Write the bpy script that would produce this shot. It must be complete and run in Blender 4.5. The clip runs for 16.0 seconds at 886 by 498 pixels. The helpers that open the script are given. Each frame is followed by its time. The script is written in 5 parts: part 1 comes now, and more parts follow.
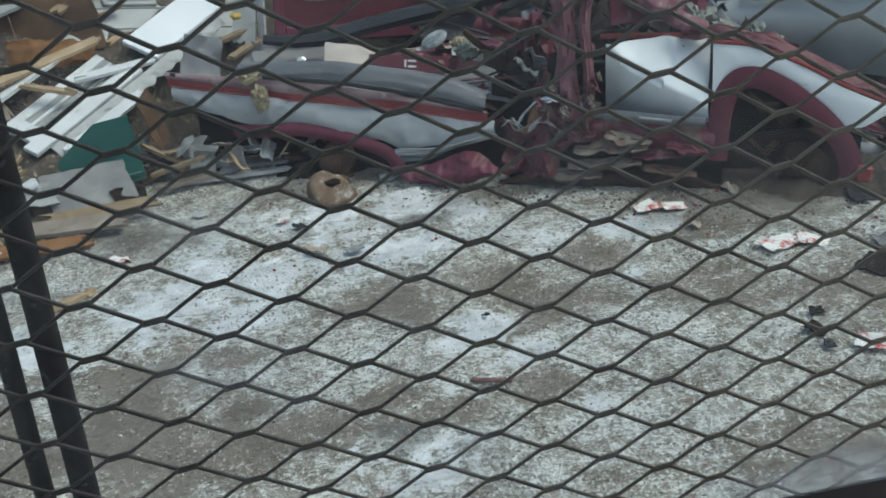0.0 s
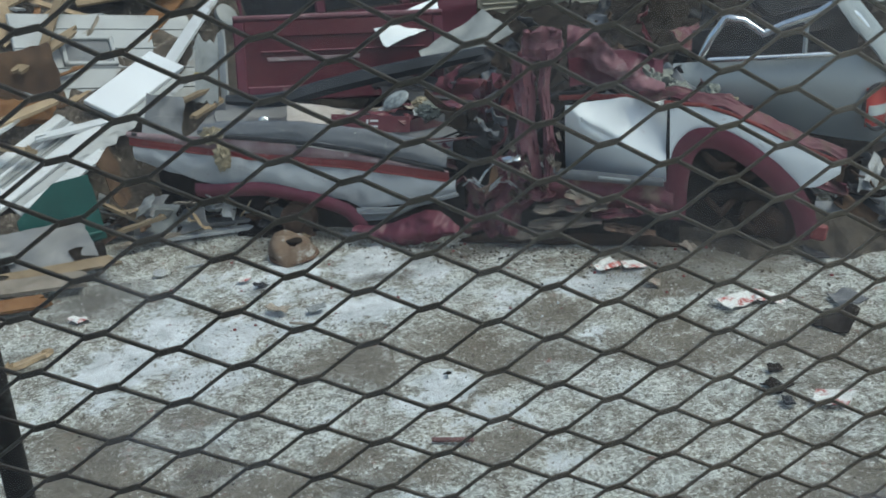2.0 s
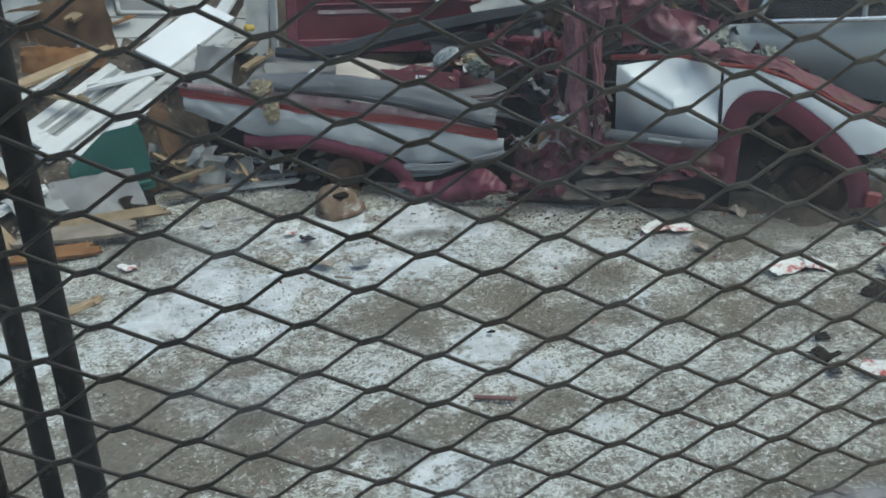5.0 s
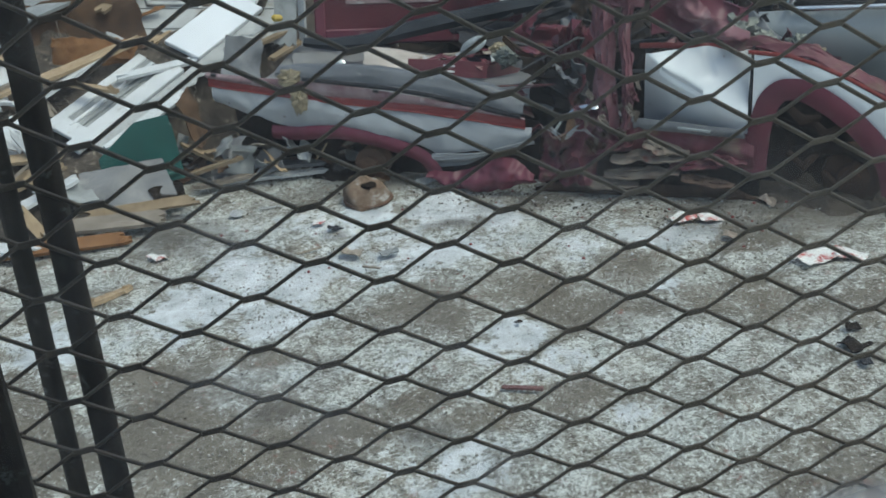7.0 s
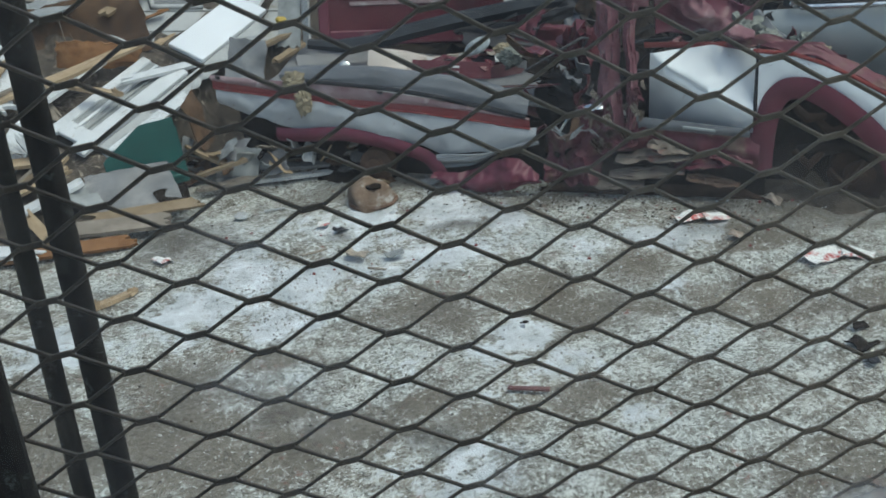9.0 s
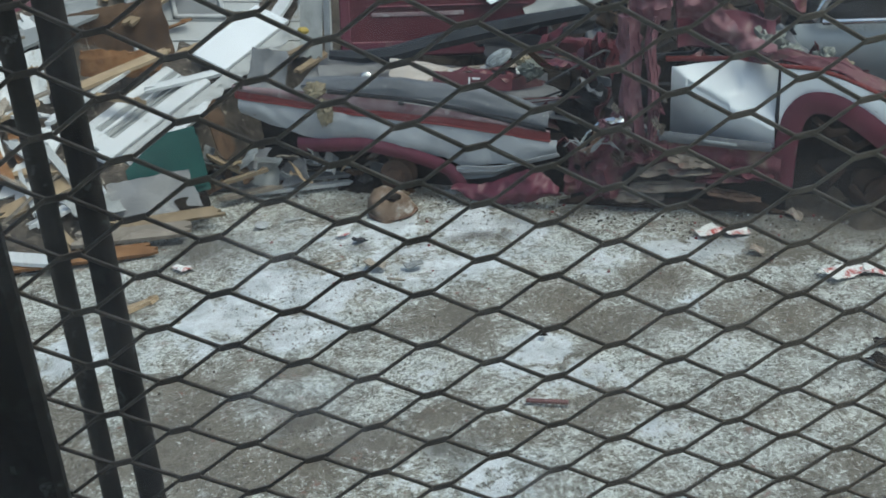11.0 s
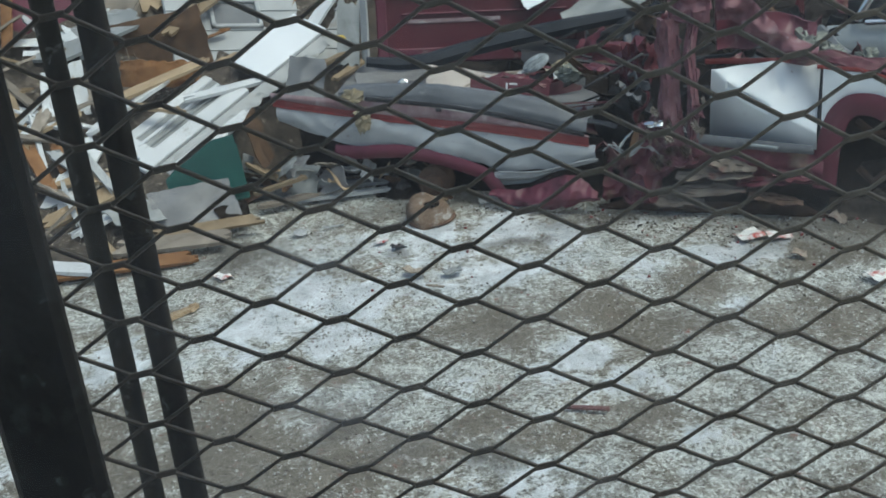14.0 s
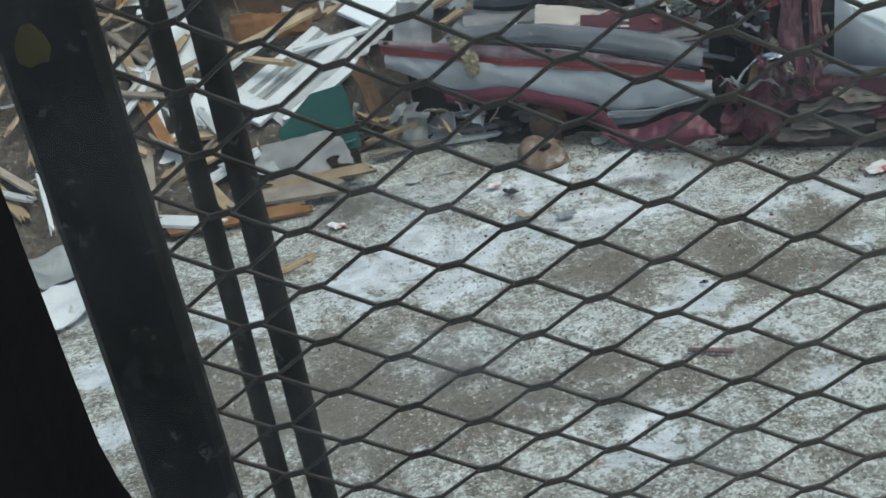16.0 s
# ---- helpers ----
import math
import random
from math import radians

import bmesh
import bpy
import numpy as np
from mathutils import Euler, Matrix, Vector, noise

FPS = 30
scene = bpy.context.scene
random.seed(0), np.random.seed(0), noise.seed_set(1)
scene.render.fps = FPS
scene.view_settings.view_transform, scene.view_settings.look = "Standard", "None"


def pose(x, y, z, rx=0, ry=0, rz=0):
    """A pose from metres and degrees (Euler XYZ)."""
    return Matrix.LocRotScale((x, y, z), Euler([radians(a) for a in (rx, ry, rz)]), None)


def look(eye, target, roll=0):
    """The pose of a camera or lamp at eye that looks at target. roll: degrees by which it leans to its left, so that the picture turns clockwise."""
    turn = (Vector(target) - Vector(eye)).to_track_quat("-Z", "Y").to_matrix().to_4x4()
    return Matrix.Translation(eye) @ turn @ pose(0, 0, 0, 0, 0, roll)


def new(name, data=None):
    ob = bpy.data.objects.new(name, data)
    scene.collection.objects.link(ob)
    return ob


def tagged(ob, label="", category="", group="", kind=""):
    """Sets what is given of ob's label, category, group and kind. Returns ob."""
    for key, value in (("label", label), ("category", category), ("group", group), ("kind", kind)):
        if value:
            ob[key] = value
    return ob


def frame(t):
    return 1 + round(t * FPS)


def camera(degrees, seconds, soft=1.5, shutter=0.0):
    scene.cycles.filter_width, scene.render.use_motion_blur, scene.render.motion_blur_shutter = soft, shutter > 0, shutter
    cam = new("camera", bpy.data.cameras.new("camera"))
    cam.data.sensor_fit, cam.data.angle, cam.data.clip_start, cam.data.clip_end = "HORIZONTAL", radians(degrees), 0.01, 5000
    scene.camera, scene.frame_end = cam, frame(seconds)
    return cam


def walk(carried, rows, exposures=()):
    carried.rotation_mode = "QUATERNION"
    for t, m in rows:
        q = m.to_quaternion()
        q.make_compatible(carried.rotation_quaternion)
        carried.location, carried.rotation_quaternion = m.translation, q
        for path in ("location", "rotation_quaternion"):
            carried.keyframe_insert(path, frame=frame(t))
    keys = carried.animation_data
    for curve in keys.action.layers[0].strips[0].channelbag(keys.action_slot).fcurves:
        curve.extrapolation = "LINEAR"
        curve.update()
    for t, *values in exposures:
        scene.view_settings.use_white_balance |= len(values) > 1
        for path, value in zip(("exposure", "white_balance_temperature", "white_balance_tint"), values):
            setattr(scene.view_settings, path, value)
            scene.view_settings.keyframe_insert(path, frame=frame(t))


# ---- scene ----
cam = camera(44.1, 16.0, soft=1.6)
ROWS = [
    (0.0, 0.0007, 0.0018, 2.3852, -25.60, 5.03, -10.90),
    (0.5, 0.0009, 0.0017, 2.3865, -25.66, 5.25, -10.49),
    (1.0, 0.0039, -0.0026, 2.3901, -25.24, 4.37, -11.90),
    (1.5, 0.0099, -0.0075, 2.3957, -21.72, 4.10, -13.79),
    (2.0, 0.0076, -0.0102, 2.3965, -22.74, 4.38, -12.72),
    (2.5, -0.0006, -0.0150, 2.4066, -23.74, 4.03, -11.49),
    (3.0, -0.0072, -0.0431, 2.4149, -22.43, 4.33, -10.73),
    (3.5, -0.0111, -0.0367, 2.4155, -22.76, 3.84, -10.01),
    (4.0, -0.0078, -0.0345, 2.4127, -22.81, 5.36, -10.00),
    (4.2, -0.0103, -0.0213, 2.4099, -23.46, 4.24, -10.44),
    (6.5, 0.0014, 0.0065, 2.3961, -25.36, 4.21, -9.32),
    (7.0, 0.0005, 0.0004, 2.3998, -25.26, 4.53, -8.68),
    (7.5, 0.0024, 0.0055, 2.3970, -24.97, 3.98, -9.39),
    (8.0, 0.0020, 0.0064, 2.3966, -25.31, 4.43, -9.05),
    (8.5, 0.0010, 0.0075, 2.3953, -25.10, 4.55, -8.89),
    (9.0, 0.0008, 0.0069, 2.3958, -25.19, 4.96, -8.58),
    (11.5, -0.0127, 0.0037, 2.4027, -24.46, 4.86, -7.25),
    (12.0, -0.0122, 0.0010, 2.4037, -24.53, 5.46, -6.79),
    (12.5, -0.0121, 0.0023, 2.4034, -24.57, 5.48, -6.52),
    (13.0, -0.0123, 0.0049, 2.4022, -24.50, 5.85, -6.36),
    (13.5, -0.0120, 0.0063, 2.4015, -23.93, 5.51, -7.31),
    (14.0, -0.0160, 0.0170, 2.3975, -24.06, 5.94, -5.87),
    (14.5, -0.0195, 0.0247, 2.3946, -24.43, 6.29, -4.91),
    (15.0, -0.0184, 0.0404, 2.3858, -24.94, 7.70, -3.69),
    (15.5, -0.0178, 0.0515, 2.3793, -25.33, 8.64, -2.34),
    (16.0, -0.0189, 0.0597, 2.3749, -26.26, 9.84, -1.14),
]
walk(cam, [(t, pose(x, y, z, 90 + pitch, roll, yaw)) for t, x, y, z, pitch, roll, yaw in ROWS],
     exposures=[(0.0, 0.34), (6.5, 0.36), (16.0, 0.37)])

# ---- world and light: an overcast winter day ----
world = bpy.data.worlds.new("overcast_sky")
scene.world = world
world.use_nodes = True
wn = world.node_tree.nodes
sky = wn.new("ShaderNodeTexSky")
sky.sky_type = 'NISHITA'
sky.sun_disc = False
sky.sun_elevation, sky.sun_rotation = radians(62), radians(124)
sky.dust_density, sky.air_density = 4.0, 1.0
wn["Background"].inputs["Strength"].default_value = 0.13
world.node_tree.links.new(sky.outputs[0], wn["Background"].inputs["Color"])
sun = new("sun", bpy.data.lights.new("sun", 'SUN'))
sun.data.energy, sun.data.angle, sun.data.color = 1.0, radians(40), (1.0, 0.97, 0.93)
sun.matrix_world = look((7.0, 1.0, 14.0), (1.0, 5.0, 0.0))


# ---- materials ----
def mat(name, a, b, scale=6.0, rough=0.6, metal=0.0, bump=0.15, fine=60.0, dirt=None, dirt_amt=0.0, dirt_scale=3.0, spec=0.4, vary=0.0, chip=None, chip_amt=0.3, chip_scale=38.0):
    """Two tones by coarse and fine noise, an optional third tone of dirt or rust in ragged patches, and fine relief."""
    m = bpy.data.materials.new(name)
    m.use_nodes = True
    n, l = m.node_tree.nodes, m.node_tree.links
    p = n["Principled BSDF"]
    co = n.new("ShaderNodeTexCoord")
    src = co.outputs["Object"]
    n1 = n.new("ShaderNodeTexNoise")
    n1.inputs["Scale"].default_value, n1.inputs["Detail"].default_value = scale, 6.0
    n2 = n.new("ShaderNodeTexNoise")
    n2.inputs["Scale"].default_value, n2.inputs["Detail"].default_value = fine, 3.0
    l.new(src, n1.inputs["Vector"]); l.new(src, n2.inputs["Vector"])
    add = n.new("ShaderNodeMath"); add.operation = 'MULTIPLY_ADD'
    l.new(n2.outputs["Fac"], add.inputs[0]); add.inputs[1].default_value = 0.5
    l.new(n1.outputs["Fac"], add.inputs[2])
    r = n.new("ShaderNodeMapRange")
    r.inputs["From Min"].default_value, r.inputs["From Max"].default_value = 0.5, 1.0
    l.new(add.outputs[0], r.inputs["Value"])
    mx = n.new("ShaderNodeMix"); mx.data_type = 'RGBA'
    mx.inputs["A"].default_value, mx.inputs["B"].default_value = (*a, 1), (*b, 1)
    l.new(r.outputs[0], mx.inputs["Factor"])
    out = mx.outputs["Result"]
    if vary:
        oi = n.new("ShaderNodeObjectInfo")
        vr = n.new("ShaderNodeMapRange")
        vr.inputs["To Min"].default_value, vr.inputs["To Max"].default_value = 1 - vary, 1 + vary
        l.new(oi.outputs["Random"], vr.inputs["Value"])
        hs = n.new("ShaderNodeHueSaturation")
        l.new(vr.outputs[0], hs.inputs["Value"]); l.new(out, hs.inputs["Color"])
        out = hs.outputs["Color"]
    if dirt:
        n3 = n.new("ShaderNodeTexNoise")
        n3.inputs["Scale"].default_value, n3.inputs["Detail"].default_value, n3.inputs["Roughness"].default_value = dirt_scale, 8.0, 0.7
        l.new(src, n3.inputs["Vector"])
        dr = n.new("ShaderNodeMapRange")
        dr.inputs["From Min"].default_value, dr.inputs["From Max"].default_value = 0.68 - dirt_amt * 0.4, 0.78 - dirt_amt * 0.4
        l.new(n3.outputs["Fac"], dr.inputs["Value"])
        m2 = n.new("ShaderNodeMix"); m2.data_type = 'RGBA'
        m2.inputs["B"].default_value = (*dirt, 1)
        l.new(out, m2.inputs["A"]); l.new(dr.outputs[0], m2.inputs["Factor"])
        out = m2.outputs["Result"]
        rr = n.new("ShaderNodeMapRange")
        rr.inputs["To Min"].default_value, rr.inputs["To Max"].default_value = rough, 0.9
        l.new(dr.outputs[0], rr.inputs["Value"]); l.new(rr.outputs[0], p.inputs["Roughness"])
    else:
        p.inputs["Roughness"].default_value = rough
    if chip:
        n4 = n.new("ShaderNodeTexNoise")
        n4.inputs["Scale"].default_value, n4.inputs["Detail"].default_value, n4.inputs["Roughness"].default_value = chip_scale, 5.0, 0.75
        l.new(src, n4.inputs["Vector"])
        cr = n.new("ShaderNodeMapRange")
        cr.inputs["From Min"].default_value, cr.inputs["From Max"].default_value = 0.70 - chip_amt * 0.25, 0.72 - chip_amt * 0.25
        l.new(n4.outputs["Fac"], cr.inputs["Value"])
        m4 = n.new("ShaderNodeMix"); m4.data_type = 'RGBA'
        m4.inputs["B"].default_value = (*chip, 1)
        l.new(out, m4.inputs["A"]); l.new(cr.outputs[0], m4.inputs["Factor"])
        out = m4.outputs["Result"]
    l.new(out, p.inputs["Base Color"])
    p.inputs["Metallic"].default_value = metal
    p.inputs["Specular IOR Level"].default_value = spec
    if bump:
        bp = n.new("ShaderNodeBump")
        bp.inputs["Strength"].default_value, bp.inputs["Distance"].default_value = bump, 0.01
        l.new(add.outputs[0], bp.inputs["Height"]); l.new(bp.outputs[0], p.inputs["Normal"])
    return m


def ground_material():
    """Brown muddy concrete under a broken pale crust, with white powder spills, dark oily spots, shade painted by the
    wreck, and fine grit.
    """
    m = bpy.data.materials.new("dirty_concrete")
    m.use_nodes = True
    n, l = m.node_tree.nodes, m.node_tree.links
    p = n["Principled BSDF"]
    pos = n.new("ShaderNodeNewGeometry").outputs["Position"]

    def nz(scale, detail, rough, lo, hi, a=0.0, b=1.0):
        t = n.new("ShaderNodeTexNoise")
        t.inputs["Scale"].default_value, t.inputs["Detail"].default_value, t.inputs["Roughness"].default_value = scale, detail, rough
        l.new(pos, t.inputs["Vector"])
        r = n.new("ShaderNodeMapRange")
        for k, v in (("From Min", lo), ("From Max", hi), ("To Min", a), ("To Max", b)):
            r.inputs[k].default_value = v
        l.new(t.outputs["Fac"], r.inputs["Value"])
        return r.outputs[0]

    def mth(op, a, b):
        k = n.new("ShaderNodeMath"); k.operation = op
        for i, v in enumerate((a, b)):
            if isinstance(v, float):
                k.inputs[i].default_value = v
            else:
                l.new(v, k.inputs[i])
        return k.outputs[0]

    def total(*v):
        out = v[0]
        for q in v[1:]:
            out = mth('ADD', out, q)
        return out

    def step(v, lo, hi):
        r = n.new("ShaderNodeMapRange")
        r.inputs["From Min"].default_value, r.inputs["From Max"].default_value = lo, hi
        l.new(v, r.inputs["Value"])
        return r.outputs[0]

    def spots(name):
        at = n.new("ShaderNodeAttribute")
        at.attribute_name = name
        return at.outputs["Fac"]

    def mix(f, a, b):
        x = n.new("ShaderNodeMix"); x.data_type = 'RGBA'
        l.new(f, x.inputs["Factor"])
        for k, v in (("A", a), ("B", b)):
            if isinstance(v, tuple):
                x.inputs[k].default_value = (*v, 1)
            else:
                l.new(v, x.inputs[k])
        return x.outputs["Result"]

    powder, patchy, mud, oil_shade = spots("powder"), spots("patchy"), spots("mud"), spots("oil_shade")
    broad = spots("strewn")
    grain = nz(40.0, 7.0, 0.72, 0.3, 0.7)
    fine = nz(120.0, 3.0, 0.7, 0.3, 0.7)
    clump = nz(11.0, 7.0, 0.72, 0.3, 0.7)
    cloud = nz(3.3, 7.0, 0.68, 0.32, 0.68)
    # brown film on the bare concrete
    bare = mix(cloud, (0.140, 0.117, 0.088), (0.262, 0.235, 0.192))
    bare = mix(mth('MULTIPLY', step(grain, 0.62, 0.9), 0.5), bare, (0.40, 0.385, 0.335))
    bare = mix(mth('MULTIPLY', step(grain, 0.36, 0.18), 0.7), bare, (0.075, 0.06, 0.046))
    # pale crust in grains, broken by dark pits
    crust = mix(nz(1.7, 4.0, 0.6, 0.38, 0.62), (0.365, 0.34, 0.275), (0.37, 0.405, 0.385))
    crust = mix(step(total(mth('MULTIPLY', clump, 0.7), mth('MULTIPLY', grain, 0.6)), 0.5, 0.98), crust, (0.66, 0.67, 0.64))
    crust = mix(mth('MULTIPLY', step(total(grain, mth('MULTIPLY', fine, 0.45)), 0.58, 0.36), 0.9), crust, (0.115, 0.096, 0.074))
    cover = total(mth('MULTIPLY', clump, 0.6), mth('MULTIPLY', cloud, 0.5), mth('MULTIPLY', grain, 0.45),
                  mth('MULTIPLY', mud, -0.52), mth('MULTIPLY', patchy, 0.18), mth('MULTIPLY', powder, 0.10))
    base = mix(step(cover, 0.45, 0.98), bare, crust)
    # loose white chips and dark pits
    chip = nz(78.0, 3.0, 0.6, 0.3, 0.7)
    base = mix(mth('MULTIPLY', step(total(chip, mth('MULTIPLY', cover, 0.42)), 0.94, 1.04), 0.8), base, (0.78, 0.79, 0.75))
    base = mix(mth('MULTIPLY', step(total(nz(64.0, 4.0, 0.65, 0.3, 0.7), mth('MULTIPLY', clump, 0.15)), 0.39, 0.31), 0.85), base, (0.078, 0.064, 0.050))
    # rust-coloured and dark crumbs
    base = mix(mth('MULTIPLY', nz(9.0, 5.0, 0.7, 0.60, 0.68), step(grain, 0.45, 0.6)), base, (0.24, 0.10, 0.075))
    base = mix(nz(21.0, 6.0, 0.8, 0.63, 0.65), base, (0.055, 0.045, 0.038))
    # white powder
    dust = total(mth('MULTIPLY', powder, 0.62), mth('MULTIPLY', patchy, 0.30), mth('MULTIPLY', broad, 0.22), mth('MULTIPLY', clump, 0.62), mth('MULTIPLY', cloud, 0.25), mth('MULTIPLY', grain, 0.25), mth('MULTIPLY', mud, -0.30))
    white = mix(nz(6.0, 6.0, 0.7, 0.38, 0.62), (0.50, 0.53, 0.55), (0.82, 0.85, 0.88))
    base = mix(mth('MULTIPLY', step(dust, 0.86, 1.06), 0.92), base, white)
    # oil spots, and the wreck's shadow painted into the ground colour
    base = mix(mth('MULTIPLY', mth('MULTIPLY', oil_shade, 0.86), step(total(clump, grain), 0.55, 0.95)), base, (0.085, 0.072, 0.058))
    l.new(base, p.inputs["Base Color"])
    l.new(nz(4.0, 4.0, 0.6, 0.35, 0.65, 0.5, 0.9), p.inputs["Roughness"])
    bp = n.new("ShaderNodeBump")
    bp.inputs["Strength"].default_value, bp.inputs["Distance"].default_value = 0.6, 0.012
    l.new(total(grain, mth('MULTIPLY', fine, 0.6), clump), bp.inputs["Height"])
    l.new(bp.outputs[0], p.inputs["Normal"])
    return m


# where the spills and the painted shade lie on the yard: x, y, half-width, half-depth
POWDER = [(-2.22, 4.88, 0.2, 0.16), (-1.91, 4.27, 0.2, 0.16), (-1.69, 3.78, 0.2, 0.16), (-0.69, 4.83, 0.25, 0.22), (-0.28, 4.55, 0.19, 0.18), (-0.74, 4.51, 0.10, 0.09), (-0.45, 5.09, 0.20, 0.14), (-0.19, 4.93, 0.13, 0.16),
          (0.69, 5.61, 0.21, 0.24), (0.95, 5.40, 0.12, 0.15), (0.28, 5.68, 0.13, 0.12), (0.59, 5.04, 0.15, 0.14), (0.78, 4.12, 0.15, 0.15),
          (0.59, 4.03, 0.08, 0.10), (1.84, 4.83, 0.19, 0.14), (1.60, 4.95, 0.13, 0.10), (1.56, 4.32, 0.10, 0.12), (-1.35, 4.60, 0.20, 0.24)]
PATCHY = [(0.01, 5.01, 0.18, 0.20), (0.02, 5.55, 0.22, 0.22), (0.28, 5.06, 0.18, 0.26), (0.24, 4.05, 0.18, 0.18), (1.09, 3.41, 0.14, 0.14),
          (0.39, 3.30, 0.16, 0.15), (0.10, 3.35, 0.12, 0.10), (0.26, 3.12, 0.2, 0.08), (1.46, 3.95, 0.20, 0.15), (1.40, 5.38, 0.10, 0.18),
          (-1.0, 4.51, 0.14, 0.17), (-0.54, 4.15, 0.10, 0.06), (-0.48, 3.87, 0.10, 0.11), (-0.24, 4.04, 0.14, 0.06), (0.28, 5.35, 0.2, 0.16),
          (0.9, 5.06, 0.2, 0.17), (1.24, 4.87, 0.14, 0.16), (-0.2, 5.75, 0.3, 0.12), (-0.5, 5.35, 0.2, 0.12), (2.1, 4.55, 0.2, 0.1), (0.85, 3.85, 0.25, 0.12)]
STREWN = [(0.1, 5.2, 0.9, 0.5), (1.5, 5.0, 0.5, 0.3), (-0.4, 4.85, 0.45, 0.25), (0.6, 3.6, 0.7, 0.25), (0.5, 3.2, 0.5, 0.2)]
MUD = [(-0.72, 3.72, 0.48, 0.36), (-0.80, 4.16, 0.26, 0.16), (-0.85, 3.80, 0.24, 0.22), (-0.66, 3.48, 0.32, 0.20), (-0.36, 3.52, 0.22, 0.20), (-0.08, 3.59, 0.20, 0.14), (-0.36, 4.19, 0.18, 0.07),
       (0.35, 4.48, 0.22, 0.19), (0.86, 4.50, 0.23, 0.18), (1.22, 4.24, 0.24, 0.15), (1.44, 4.60, 0.16, 0.17), (1.86, 4.10, 0.22, 0.22), (1.67, 4.20, 0.12, 0.12),
       (0.52, 4.34, 0.12, 0.12), (0.47, 3.53, 0.22, 0.09), (0.27, 3.69, 0.15, 0.07), (0.90, 3.57, 0.14, 0.12), (2.09, 4.71, 0.2, 0.12),
       (-1.3, 3.7, 0.3, 0.5), (2.4, 3.9, 0.25, 0.2), (1.9, 2.9, 0.5, 0.12)]
# oil on the open yard; patches along the wreck's foot are painted shadow
OIL_SHADE = [(0.26, 3.47, 0.13, 0.09), (-0.34, 3.74, 0.08, 0.08), (0.71, 5.37, 0.18, 0.05), (-0.85, 5.70, 0.24, 0.22), (2.5, 5.0, 0.6, 0.30), (1.31, 5.56, 0.40, 0.12),
       (2.1, 5.2, 0.3, 0.12), (0.05, 5.45, 0.08, 0.06), (0.35, 6.1, 0.5, 0.12)]

M_GROUND = ground_material()
M_GRIT = mat("grit", (0.13, 0.11, 0.09), (0.58, 0.57, 0.53), 9.0, 0.85, fine=25.0)
M_RED = mat("faded_red_paint", (0.092, 0.013, 0.029), (0.152, 0.034, 0.054), 4.0, 0.42, bump=0.06, dirt=(0.30, 0.24, 0.22), dirt_amt=0.12, dirt_scale=7.0, chip=(0.42, 0.33, 0.32), chip_amt=0.21, chip_scale=70.0)
M_PINK = mat("chalky_red_paint", (0.115, 0.032, 0.048), (0.21, 0.09, 0.107), 9.0, 0.6, bump=0.25, dirt=(0.40, 0.33, 0.32), dirt_amt=0.22, dirt_scale=9.0, chip=(0.52, 0.46, 0.45), chip_amt=0.30, chip_scale=70.0)
M_REDDIRTY = mat("muddy_red_paint", (0.083, 0.014, 0.026), (0.142, 0.034, 0.050), 7.0, 0.55, bump=0.25, dirt=(0.16, 0.11, 0.085), dirt_amt=0.42, dirt_scale=8.0, chip=(0.36, 0.28, 0.25), chip_amt=0.27, chip_scale=70.0)
M_MAROON = mat("dark_maroon_paint", (0.075, 0.010, 0.018), (0.12, 0.022, 0.03), 5.0, 0.35, bump=0.05, dirt=(0.2, 0.15, 0.14), dirt_amt=0.1, dirt_scale=8.0, chip=(0.3, 0.22, 0.21), chip_amt=0.17, chip_scale=70.0)
M_LINER = mat("blue_grey_bed_liner", (0.085, 0.09, 0.10), (0.17, 0.178, 0.195), 3.0, 0.5, bump=0.12, dirt=(0.30, 0.29, 0.28), dirt_amt=0.22, dirt_scale=3.0, chip=(0.4, 0.39, 0.37), chip_amt=0.28)
M_POST = mat("scuffed_black_post", (0.028, 0.021, 0.014), (0.066, 0.051, 0.036), 14.0, 0.6, bump=0.35, dirt=(0.085, 0.08, 0.068), dirt_amt=0.3, dirt_scale=24.0, spec=0.12, chip=(0.14, 0.14, 0.125), chip_amt=0.36, chip_scale=60.0)
M_BAR = mat("brown_primed_bar", (0.055, 0.044, 0.030), (0.115, 0.094, 0.068), 11.0, 0.7, bump=0.4, dirt=(0.03, 0.026, 0.02), dirt_amt=0.3, dirt_scale=18.0, spec=0.15, chip=(0.22, 0.20, 0.17), chip_amt=0.3, chip_scale=55.0)
M_BROWN = mat("dark_brown_lining", (0.05, 0.028, 0.016), (0.14, 0.08, 0.045), 12.0, 0.9, bump=0.4)
M_RAIL = mat("weathered_pink_paint", (0.17, 0.085, 0.095), (0.36, 0.27, 0.28), 7.0, 0.65, bump=0.3, dirt=(0.46, 0.42, 0.41), dirt_amt=0.3, dirt_scale=9.0, chip=(0.2, 0.05, 0.06), chip_amt=0.3, chip_scale=60.0)
M_STRIPE = mat("red_stripe", (0.17, 0.02, 0.026), (0.25, 0.048, 0.046), 8.0, 0.45, bump=0.05, dirt=(0.42, 0.30, 0.28), dirt_amt=0.2, dirt_scale=12.0, chip=(0.5, 0.42, 0.40), chip_amt=0.32, chip_scale=70.0)
M_WHITE = mat("white_car_paint", (0.34, 0.35, 0.365), (0.47, 0.485, 0.505), 4.0, 0.5, bump=0.06, dirt=(0.22, 0.19, 0.18), dirt_amt=0.14, dirt_scale=7.0, chip=(0.16, 0.11, 0.10), chip_amt=0.3)
